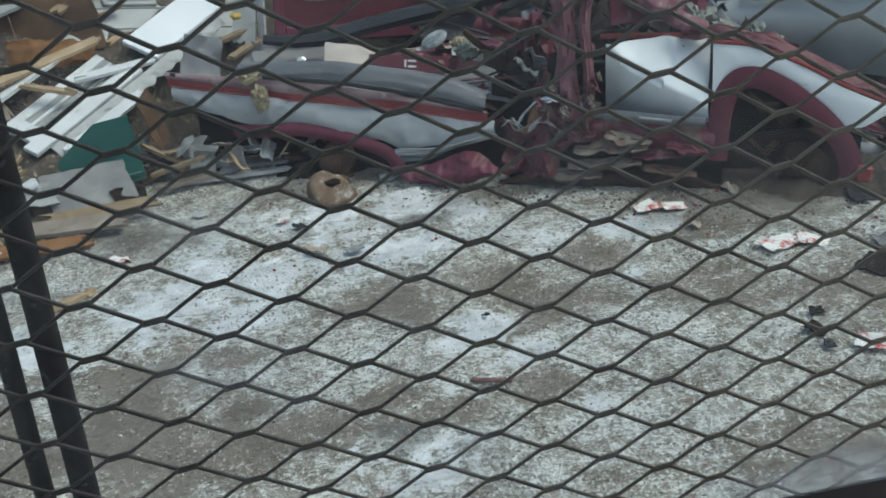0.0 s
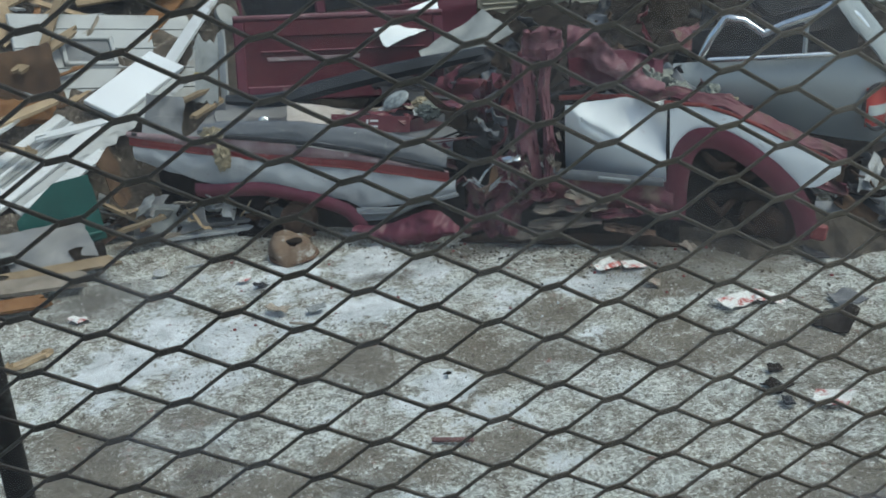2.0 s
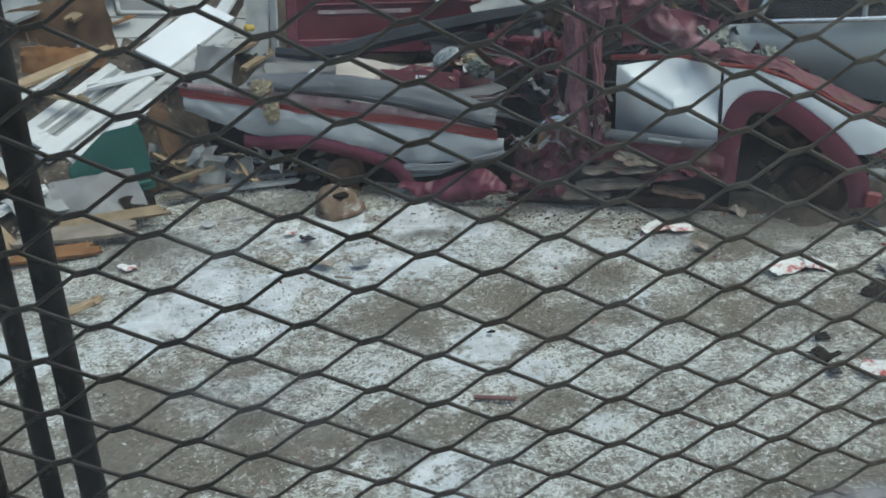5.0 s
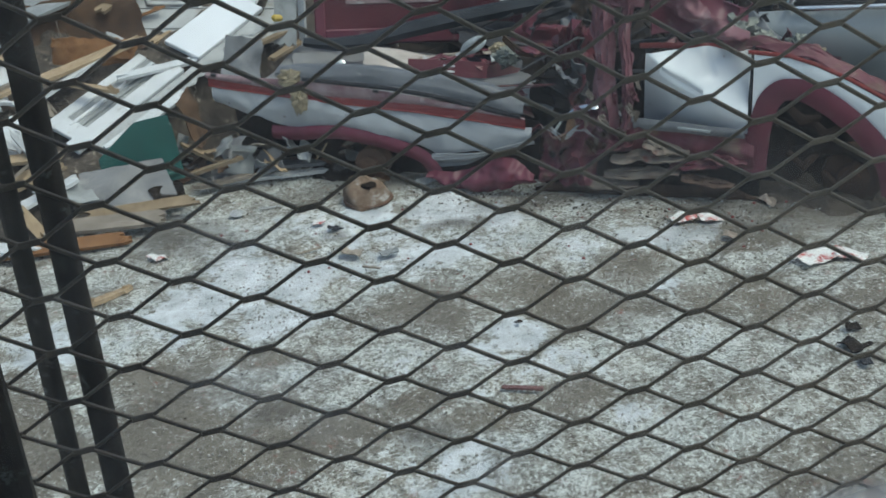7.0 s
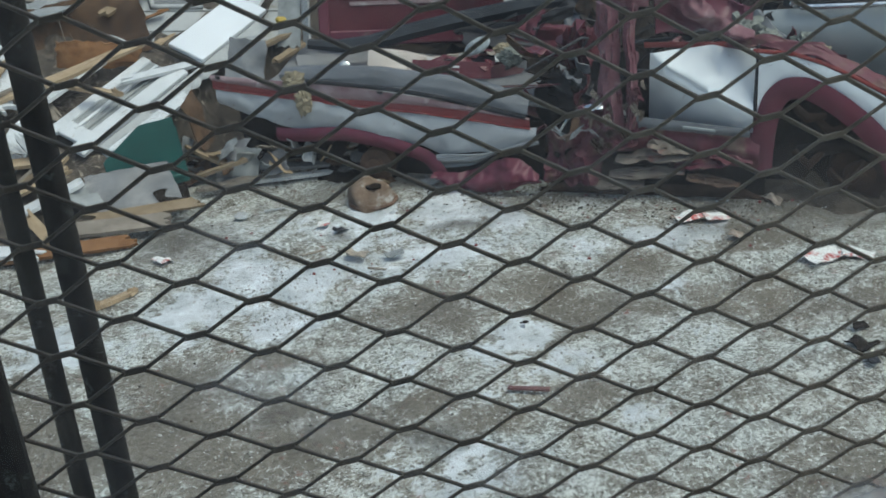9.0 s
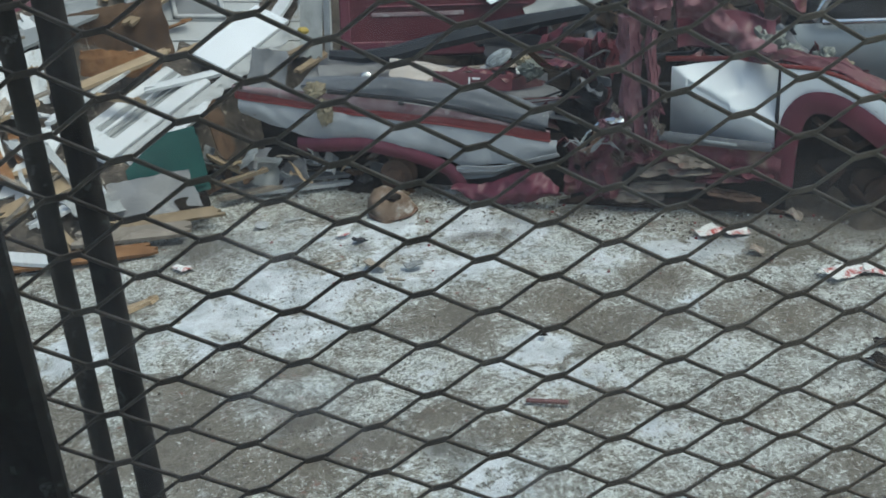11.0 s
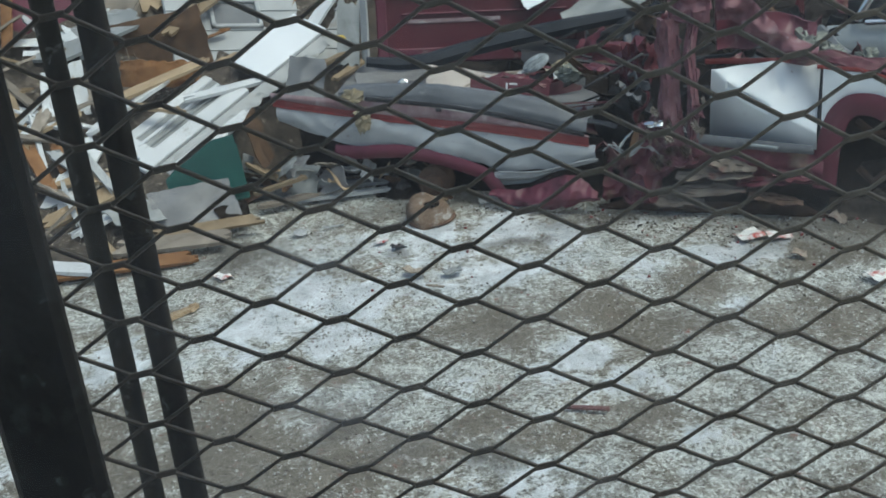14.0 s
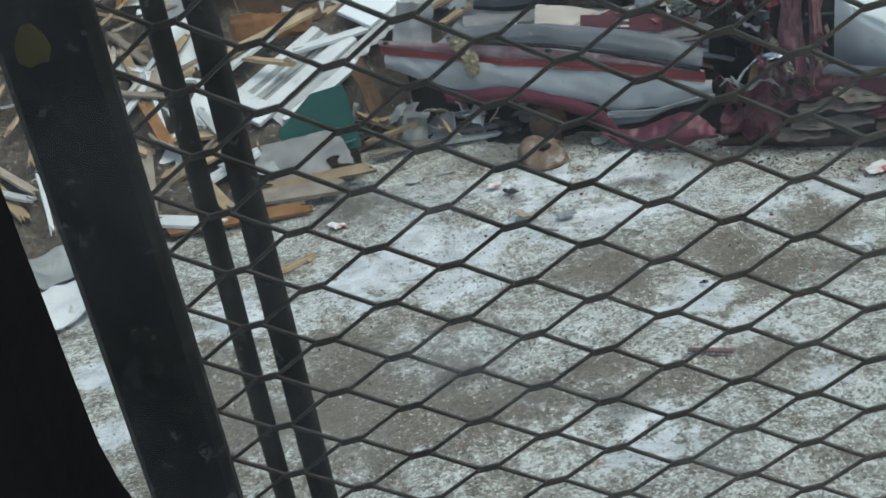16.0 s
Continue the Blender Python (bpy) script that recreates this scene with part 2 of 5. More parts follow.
M_WHITE2 = mat("bright_white_paint", (0.70, 0.74, 0.78), (0.82, 0.86, 0.90), 4.0, 0.3, bump=0.03, dirt=(0.25, 0.2, 0.18), dirt_amt=0.06, dirt_scale=9.0, chip=(0.22, 0.16, 0.16), chip_amt=0.24)
M_ORANGE = mat("orange_red_pinstripe", (0.23, 0.030, 0.028), (0.31, 0.062, 0.054), 9.0, 0.5, bump=0.05, chip=(0.45, 0.38, 0.36), chip_amt=0.3, chip_scale=60.0)
M_GREY = mat("grey_plastic", (0.12, 0.12, 0.125), (0.24, 0.24, 0.245), 5.0, 0.55, bump=0.1, dirt=(0.36, 0.35, 0.33), dirt_amt=0.22)
# black plastic parts; also colours sheets that stand for shade in openings
M_DARK = mat("black_plastic_and_shade", (0.014, 0.014, 0.016), (0.045, 0.045, 0.05), 6.0, 0.5, bump=0.15, chip=(0.22, 0.21, 0.2), chip_amt=0.26, spec=0.2)
M_RUST = mat("rust", (0.06, 0.035, 0.024), (0.16, 0.095, 0.065), 12.0, 0.85, bump=0.4, dirt=(0.32, 0.28, 0.25), dirt_amt=0.15)
# grimy scrap and rubber; its near black also stands for shade inside wrecks
M_UNDER = mat("oily_grime_and_shade", (0.008, 0.006, 0.005), (0.032, 0.025, 0.02), 9.0, 0.85, bump=0.4, spec=0.08)
M_RUSTDARK = mat("dark_rust", (0.025, 0.016, 0.011), (0.085, 0.052, 0.036), 14.0, 0.85, bump=0.5, spec=0.1)
M_TORN = mat("torn_underlay", (0.20, 0.155, 0.12), (0.34, 0.29, 0.245), 10.0, 0.8, bump=0.3, dirt=(0.25, 0.06, 0.06), dirt_amt=0.25, dirt_scale=8.0)
M_CREAM = mat("pinkish_cream_sheet", (0.33, 0.28, 0.25), (0.50, 0.45, 0.41), 6.0, 0.6, bump=0.15, dirt=(0.20, 0.14, 0.12), dirt_amt=0.16, dirt_scale=8.0)
M_UNDERLAY = mat("muddy_underlay", (0.10, 0.075, 0.058), (0.24, 0.20, 0.165), 11.0, 0.85, bump=0.4, dirt=(0.16, 0.05, 0.045), dirt_amt=0.3, dirt_scale=9.0, chip=(0.4, 0.37, 0.33), chip_amt=0.25)
M_BEAM = mat("dark_blue_grey_plastic", (0.014, 0.017, 0.022), (0.036, 0.041, 0.05), 5.0, 0.75, spec=0.15, bump=0.15, dirt=(0.12, 0.12, 0.12), dirt_amt=0.1, chip=(0.3, 0.3, 0.29), chip_amt=0.22)
M_SILVER = mat("silver_car_paint", (0.25, 0.28, 0.29), (0.37, 0.40, 0.41), 2.5, 0.35, metal=0.2, bump=0.02, dirt=(0.2, 0.19, 0.18), dirt_amt=0.1, chip=(0.12, 0.11, 0.1), chip_amt=0.22)
M_CHROME = mat("scratched_chrome", (0.62, 0.64, 0.66), (0.85, 0.87, 0.88), 7.0, 0.22, metal=0.9, bump=0.05)
M_LAMPRED = mat("red_lens", (0.34, 0.02, 0.015), (0.5, 0.04, 0.03), 20.0, 0.15, bump=0.0)
M_CLEAR = mat("clear_lens", (0.40, 0.44, 0.44), (0.58, 0.62, 0.62), 20.0, 0.1, bump=0.05)
M_LENS = mat("dull_headlamp_glass", (0.12, 0.13, 0.13), (0.42, 0.45, 0.45), 25.0, 0.12, bump=0.3, spec=0.8)
M_TAN = mat("cream_van_paint", (0.44, 0.40, 0.31), (0.56, 0.52, 0.42), 3.0, 0.45, bump=0.03, dirt=(0.2, 0.17, 0.13), dirt_amt=0.12)
M_WOOD = mat("raw_pine", (0.23, 0.16, 0.095), (0.41, 0.305, 0.195), 7.0, 0.8, bump=0.4, fine=40.0, dirt=(0.2, 0.15, 0.1), dirt_amt=0.12, vary=0.3)
M_OLDWOOD = mat("grey_weathered_wood", (0.17, 0.14, 0.11), (0.34, 0.29, 0.24), 8.0, 0.85, bump=0.35, fine=40.0, vary=0.35)
M_CHIP = mat("torn_fibreboard", (0.15, 0.065, 0.024), (0.30, 0.15, 0.065), 14.0, 0.9, bump=0.5, vary=0.2)
M_BOARD = mat("white_painted_wood", (0.50, 0.515, 0.53), (0.68, 0.695, 0.71), 4.0, 0.5, bump=0.15, dirt=(0.26, 0.23, 0.19), dirt_amt=0.22, dirt_scale=5.0, chip=(0.3, 0.25, 0.19), chip_amt=0.3)
M_SLAB = mat("bright_white_door_paint", (0.66, 0.68, 0.71), (0.78, 0.80, 0.83), 3.0, 0.45, bump=0.06, dirt=(0.45, 0.43, 0.40), dirt_amt=0.08, dirt_scale=9.0)
M_PANEL = mat("grey_white_cladding", (0.30, 0.31, 0.315), (0.46, 0.47, 0.475), 4.0, 0.6, bump=0.1, dirt=(0.27, 0.24, 0.2), dirt_amt=0.2, chip=(0.2, 0.17, 0.14), chip_amt=0.3)
M_GREEN = mat("green_plastic", (0.008, 0.060, 0.055), (0.016, 0.10, 0.088), 5.0, 0.45, bump=0.08, dirt=(0.12, 0.14, 0.11), dirt_amt=0.14)
M_FILM = mat("dusty_grey_sheet", (0.18, 0.19, 0.19), (0.34, 0.35, 0.35), 7.0, 0.5, bump=0.2, dirt=(0.15, 0.14, 0.13), dirt_amt=0.2)
M_DEBRIS = mat("dark_debris", (0.028, 0.023, 0.019), (0.11, 0.088, 0.070), 12.0, 0.9, bump=0.6, fine=30.0, chip=(0.42, 0.36, 0.28), chip_amt=0.42)
M_MOUND = mat("dark_mound_colour", (0.022, 0.018, 0.014), (0.085, 0.068, 0.052), 14.0, 0.9, bump=0.8, fine=45.0, chip=(0.26, 0.23, 0.20), chip_amt=0.12, chip_scale=34.0)
M_GREYGREEN = mat("grey_green_fibre", (0.12, 0.13, 0.115), (0.32, 0.335, 0.30), 22.0, 0.95, bump=0.8, fine=70.0, dirt=(0.08, 0.07, 0.06), dirt_amt=0.25, dirt_scale=18.0)
M_PAPER = mat("printed_paper", (0.66, 0.66, 0.64), (0.78, 0.77, 0.75), 9.0, 0.7, bump=0.2, dirt=(0.42, 0.07, 0.06), dirt_amt=0.42, dirt_scale=11.0)
M_YELLOW = mat("yellow_plastic", (0.36, 0.25, 0.03), (0.5, 0.36, 0.08), 6.0, 0.5)
M_STEEL = mat("dark_guard_steel", (0.15, 0.115, 0.082), (0.28, 0.22, 0.165), 20.0, 0.6, metal=0.1, bump=0.25, dirt=(0.10, 0.085, 0.07), dirt_amt=0.16, dirt_scale=14.0)
M_CAB = mat("black_cab_trim", (0.008, 0.008, 0.009), (0.02, 0.02, 0.021), 9.0, 0.7, bump=0.2)


# ---- shape helpers ----
def part(name, bm, material, parent=None, label=""):
    me = bpy.data.meshes.new(name)
    bm.normal_update()
    bm.to_mesh(me)
    bm.free()
    me.materials.append(material)
    ob = new(name, me)
    if parent:
        ob.parent = parent
    if label:
        ob["label"] = label
    return ob


def thing(name, label, category, at=(0, 0, 0), group="", kind=""):
    ob = new(name)
    ob.empty_display_size = 0.1
    ob.location = at
    return tagged(ob, label, category, group, kind)


def smooth(ob, angle=40):
    for p in ob.data.polygons:
        p.use_smooth = True
    ob.data.set_sharp_from_angle(angle=radians(angle))
    return ob


def lerp_curve(pts, s):
    """Height of a polyline of (s, z) at s, eased between its points."""
    if s <= pts[0][0]:
        return pts[0][1]
    for (a, za), (b, zb) in zip(pts, pts[1:]):
        if s <= b:
            k = (s - a) / (b - a)
            return za + (zb - za) * k
    return pts[-1][1]


def shell(fn, nu, nv, thick):
    """A thin closed sheet: fn(u, v) gives its outer face, thick its depth backwards along the face's normal."""
    bm = bmesh.new()
    P = [[Vector(fn(i / nu, j / nv)) for j in range(nv + 1)] for i in range(nu + 1)]
    F, B = [], []
    for i in range(nu + 1):
        fr, br = [], []
        for j in range(nv + 1):
            du = P[min(i + 1, nu)][j] - P[max(i - 1, 0)][j]
            dv = P[i][min(j + 1, nv)] - P[i][max(j - 1, 0)]
            nn = du.cross(dv)
            nn = nn.normalized() if nn.length > 1e-9 else Vector((0, -1, 0))
            fr.append(bm.verts.new(P[i][j]))
            br.append(bm.verts.new(P[i][j] - nn * thick))
        F.append(fr); B.append(br)
    for i in range(nu):
        for j in range(nv):
            bm.faces.new((F[i][j], F[i + 1][j], F[i + 1][j + 1], F[i][j + 1]))
            bm.faces.new((B[i][j], B[i][j + 1], B[i + 1][j + 1], B[i + 1][j]))
    for i in range(nu):
        bm.faces.new((F[i][0], B[i][0], B[i + 1][0], F[i + 1][0]))
        bm.faces.new((F[i][nv], F[i + 1][nv], B[i + 1][nv], B[i][nv]))
    for j in range(nv):
        bm.faces.new((F[0][j], F[0][j + 1], B[0][j + 1], B[0][j]))
        bm.faces.new((F[nu][j], B[nu][j], B[nu][j + 1], F[nu][j + 1]))
    return bm


def box(sx, sy, sz, bevel=0.004, at=(0, 0, 0), m=None):
    bm = bmesh.new()
    bmesh.ops.create_cube(bm, size=1.0, matrix=Matrix.Translation(at) @ Matrix.Diagonal((sx, sy, sz, 1)))
    if bevel:
        bmesh.ops.bevel(bm, geom=bm.edges[:], offset=min(bevel, 0.4 * min(sx, sy, sz)), segments=1, affect='EDGES')
    if m:
        bm.transform(m)
    return bm


def tube(points, radius, sides=8, flat=1.0, caps=True):
    """A pipe along points; radius may be a list; flat squeezes it."""
    bm = bmesh.new()
    pts = [Vector(p) for p in points]
    rings = []
    for i, p in enumerate(pts):
        d = (pts[min(i + 1, len(pts) - 1)] - pts[max(i - 1, 0)]).normalized()
        up = Vector((0, 0, 1)) if abs(d.z) < 0.9 else Vector((0, 1, 0))
        a = d.cross(up).normalized()
        b = a.cross(d)
        r = radius[i] if isinstance(radius, (list, tuple)) else radius
        rings.append([bm.verts.new(p + a * r * math.cos(2 * math.pi * k / sides) + b * r * flat * math.sin(2 * math.pi * k / sides)) for k in range(sides)])
    for r0, r1 in zip(rings, rings[1:]):
        for k in range(sides):
            bm.faces.new((r0[k], r0[(k + 1) % sides], r1[(k + 1) % sides], r1[k]))
    if caps:
        bm.faces.new(rings[0][::-1]); bm.faces.new(rings[-1])
    return bm


def lathe(profile, sides=24, m=None):
    """Turned shape from (radius, height) pairs, closed at both ends."""
    bm = bmesh.new()
    rings = [[bm.verts.new((r * math.cos(2 * math.pi * k / sides), r * math.sin(2 * math.pi * k / sides), h)) for k in range(sides)] for r, h in profile]
    for r0, r1 in zip(rings, rings[1:]):
        for k in range(sides):
            bm.faces.new((r0[k], r0[(k + 1) % sides], r1[(k + 1) % sides], r1[k]))
    bm.faces.new(rings[0][::-1]); bm.faces.new(rings[-1])
    if m:
        bm.transform(m)
    return bm


def nz(x, y, z=0.0, f=1.0):
    return noise.noise(Vector((x * f, y * f, z * f)))


# ---- the yard ----
def axis(lo, hi, step, far):
    v = list(np.arange(lo, hi + 1e-6, step))
    g, x = step, hi
    while x < far:
        g *= 1.5; x += g; v.append(x)
    g, x = step, lo
    while x > -far:
        g *= 1.5; x -= g; v.insert(0, x)
    return v


def build_ground():
    xs, ys = axis(-2.4, 3.6, 0.03, 400), axis(2.2, 7.0, 0.03, 400)
    bm = bmesh.new()
    rows = []
    for x in xs:
        row = []
        for y in ys:
            near = max(0.0, 1 - max(abs(x - 0.6) - 3.2, abs(y - 4.6) - 2.6, 0) * 0.5)
            h = near * (0.016 * nz(x, y, 1, 1.7) + 0.010 * nz(x, y, 4, 6) + 0.006 * nz(x, y, 7, 17)) - 0.006
            row.append(bm.verts.new((x, y, h)))
        rows.append(row)
    for r0, r1 in zip(rows, rows[1:]):
        for k in range(len(ys) - 1):
            bm.faces.new((r0[k], r1[k], r1[k + 1], r0[k + 1]))
    ob = part("ground", bm, M_GROUND)
    # how much of each spill or painted shade lies at each point, with wandering outlines
    co = np.empty(len(ob.data.vertices) * 3)
    ob.data.vertices.foreach_get("co", co)
    co = co.reshape(-1, 3)
    near = (np.abs(co[:, 0] - 0.6) < 3.2) & (np.abs(co[:, 1] - 4.6) < 2.6)
    wx, wy = np.zeros(len(co)), np.zeros(len(co))
    for k in np.nonzero(near)[0]:
        x, y = co[k, 0], co[k, 1]
        wx[k] = x + 0.07 * nz(x, y, 21, 4) + 0.06 * nz(x, y, 23, 11)
        wy[k] = y + 0.08 * nz(x, y, 25, 4) + 0.07 * nz(x, y, 27, 11)
    for name, places in (("powder", POWDER), ("patchy", PATCHY), ("mud", MUD), ("oil_shade", OIL_SHADE), ("strewn", STREWN)):
        amount = np.zeros(len(co))
        for x, y, rx, ry in places:
            r = np.hypot((wx - x) / rx, (wy - y) / ry)
            amount = np.maximum(amount, np.clip((1.6 - r) / 1.25, 0, 1))
        ob.data.attributes.new(name, 'FLOAT', 'POINT').data.foreach_set("value", (amount * near).astype(np.float32))
    smooth(ob, 180)
    return tagged(ob, "dirty concrete scrapyard floor with white powdery patches", "ground", kind="structure")


build_ground()


def chips(name, label, material, count, area, size, seed, hfun=None, category="gravel", keep=None):
    """Loose broken bits strewn over an area, joined as one."""
    rnd = random.Random(seed)
    verts, faces = [], []
    for _ in range(count):
        x, y = rnd.uniform(area[0], area[1]), rnd.uniform(area[2], area[3])
        if keep and not keep(x, y):
            continue
        if nz(x, y, seed, 1.3) + rnd.uniform(-0.5, 0.5) < -0.1:
            continue
        s = size * rnd.uniform(0.3, 1.0) ** 2 * 2
        z = hfun(x, y) if hfun else 0.0
        k, n0, a0 = rnd.randint(4, 6), len(verts), rnd.uniform(0, 6)
        for h, sc in ((-0.3, 1.0), (rnd.uniform(0.25, 0.7), 0.7)):
            for q in range(k):
                a = a0 + 2 * math.pi * q / k
                r = s * sc * rnd.uniform(0.6, 1.0)
                verts.append((x + r * math.cos(a), y + r * math.sin(a) * 0.8, z + s * h))
        faces.append([n0 + k + q for q in range(k)])
        for q in range(k):
            faces.append([n0 + q, n0 + (q + 1) % k, n0 + k + (q + 1) % k, n0 + k + q])
    me = bpy.data.meshes.new(name)
    me.from_pydata(verts, [], faces)
    me.materials.append(material)
    return tagged(new(name, me), label, category, kind="stuff")


chips("gravel", "fine grey and white grit strewn over concrete", M_GRIT, 20000, (-2.2, 3.4, 2.4, 6.6), 0.0045, 3)
chips("paint_flakes", "flakes of red paint and wrapper on concrete", M_STRIPE, 260, (-0.6, 2.9, 4.5, 6.0), 0.007, 15, category="debris")
chips("dark_crumbs", "dark crumbs of dirt and rubber on concrete", M_DEBRIS, 1600, (-2.0, 3.4, 3.6, 6.4), 0.0042, 8, category="debris")
chips("foam_crumbs", "crumbs of white foam and plaster near wrecks", M_BOARD, 420, (-1.2, 3.2, 4.6, 6.1), 0.006, 11, category="debris")

chips("dirt_crumbs", "brown dirt and broken bits along the wreck's foot", M_DEBRIS, 6500, (-0.8, 3.3, 4.4, 6.5), 0.0055, 19, category="debris",
      keep=lambda x, y: abs((x - 0.9) * 0.447 + (y - 5.85) * 0.894 + 0.10) < 0.22)
chips("dirt_crumbs", "pale broken bits along the wreck's foot", M_TORN, 1500, (-0.8, 3.3, 4.4, 6.5), 0.007, 23, category="debris",
      keep=lambda x, y: abs((x - 0.9) * 0.447 + (y - 5.85) * 0.894 + 0.15) < 0.30)

# ---- the crushed red and white pickup ----
CAR_O, CAR_S, CAR_N = Vector((0.9, 5.85, 0)), Vector((0.894, -0.447, 0)), Vector((-0.447, -0.894, 0))


def cw(s, z, d=0.0):
    """A place on the wreck: s along its side, z up, d out of the side."""
    return CAR_O + CAR_S * s + CAR_N * d + Vector((0, 0, z))


def side(parent, name, material, lo, hi, s0, s1, depth=0.0, bulge=0.03, dent=0.02, seed=0, nu=36, nv=8, thick=0.006, label="", ragged=0.0, freq=5.0):
    def fn(u, v):
        s = s0 + (s1 - s0) * u
        a, b = lerp_curve(lo, s), lerp_curve(hi, s)
        z = a + (b - a) * v
        if ragged and v in (0, 1) and (v == 0 or nv == 5):
            z += ragged * (0.7 * nz(s, seed + 9 * v, 3, 5) + 0.5 * nz(s, seed + 4 * v, 8, 13.7))
        d = depth + bulge * math.sin(math.pi * v) + dent * nz(s, z, seed, freq) + dent * 0.5 * nz(s, z, seed + 5, freq * 3)
        return cw(s, z, d)
    return smooth(part(name, shell(fn, nu, nv, thick), material, parent, label), 50)


def band(parent, name, material, path, width, depth=0.03, roll=0.03, thick=0.006, label="", dent=0.006, seed=0):
    """A rolled lip that follows a path of (s, z)."""
    pts = []
    for (a, b), (c, e) in zip(path, path[1:]):
        for k in range(5):
            pts.append((a + (c - a) * k / 5, b + (e - b) * k / 5))
    pts.append(path[-1])
    for _ in range(3):
        pts = [pts[0]] + [((p[0] + 2 * q[0] + r[0]) / 4, (p[1] + 2 * q[1] + r[1]) / 4) for p, q, r in zip(pts, pts[1:], pts[2:])] + [pts[-1]]

    def fn(u, v):
        i = round(u * (len(pts) - 1))
        p, q = pts[max(i - 1, 0)], pts[min(i + 1, len(pts) - 1)]
        t = Vector((q[0] - p[0], q[1] - p[1])).normalized()
        o = (v - 0.5) * width
        return cw(pts[i][0] - t.y * o, pts[i][1] + t.x * o, depth + roll * math.sin(math.pi * v) + dent * nz(pts[i][0], pts[i][1], seed, 9))
    return smooth(part(name, shell(fn, len(pts) - 1, 6, thick), material, parent, label), 50)


# lines along the wreck's side: (s, z)
TOP = [(-1.67, 0.668), (-1.36, 0.642), (-1.0, 0.621), (-0.645, 0.587), (-0.405, 0.555), (-0.137, 0.51), (0.31, 0.43)]
STRIPE_TOP = [(-1.66, 0.63), (-1.56, 0.616), (-1.265, 0.573), (-0.975, 0.538), (-0.654, 0.515), (-0.308, 0.49), (0.03, 0.458), (0.31, 0.418)]
STRIPE_LOW = [(-1.66, 0.59), (-1.57, 0.572), (-1.27, 0.538), (-0.98, 0.507), (-0.658, 0.478), (-0.312, 0.448), (0.023, 0.408), (0.31, 0.367)]
SEAM = [(-1.03, 0.64), (-0.676, 0.613), (-0.468, 0.592), (-0.198, 0.552), (0.03, 0.500), (0.29, 0.440)]
LINER_TOP = [(-1.2, 0.69), (-1.0, 0.70), (-0.8, 0.705), (-0.53, 0.69), (-0.32, 0.665), (-0.12, 0.64), (0.1, 0.59), (0.30, 0.51)]
WHITE_LOW = [(-1.62, 0.48), (-1.44, 0.42), (-1.226, 0.354), (-1.08, 0.314), (-0.855, 0.33), (-0.572, 0.295), (-0.331, 0.24), (-0.24, 0.20), (0.043, 0.222), (0.35, 0.30)]
off = lambda c, k: [(s, z + k) for s, z in c]


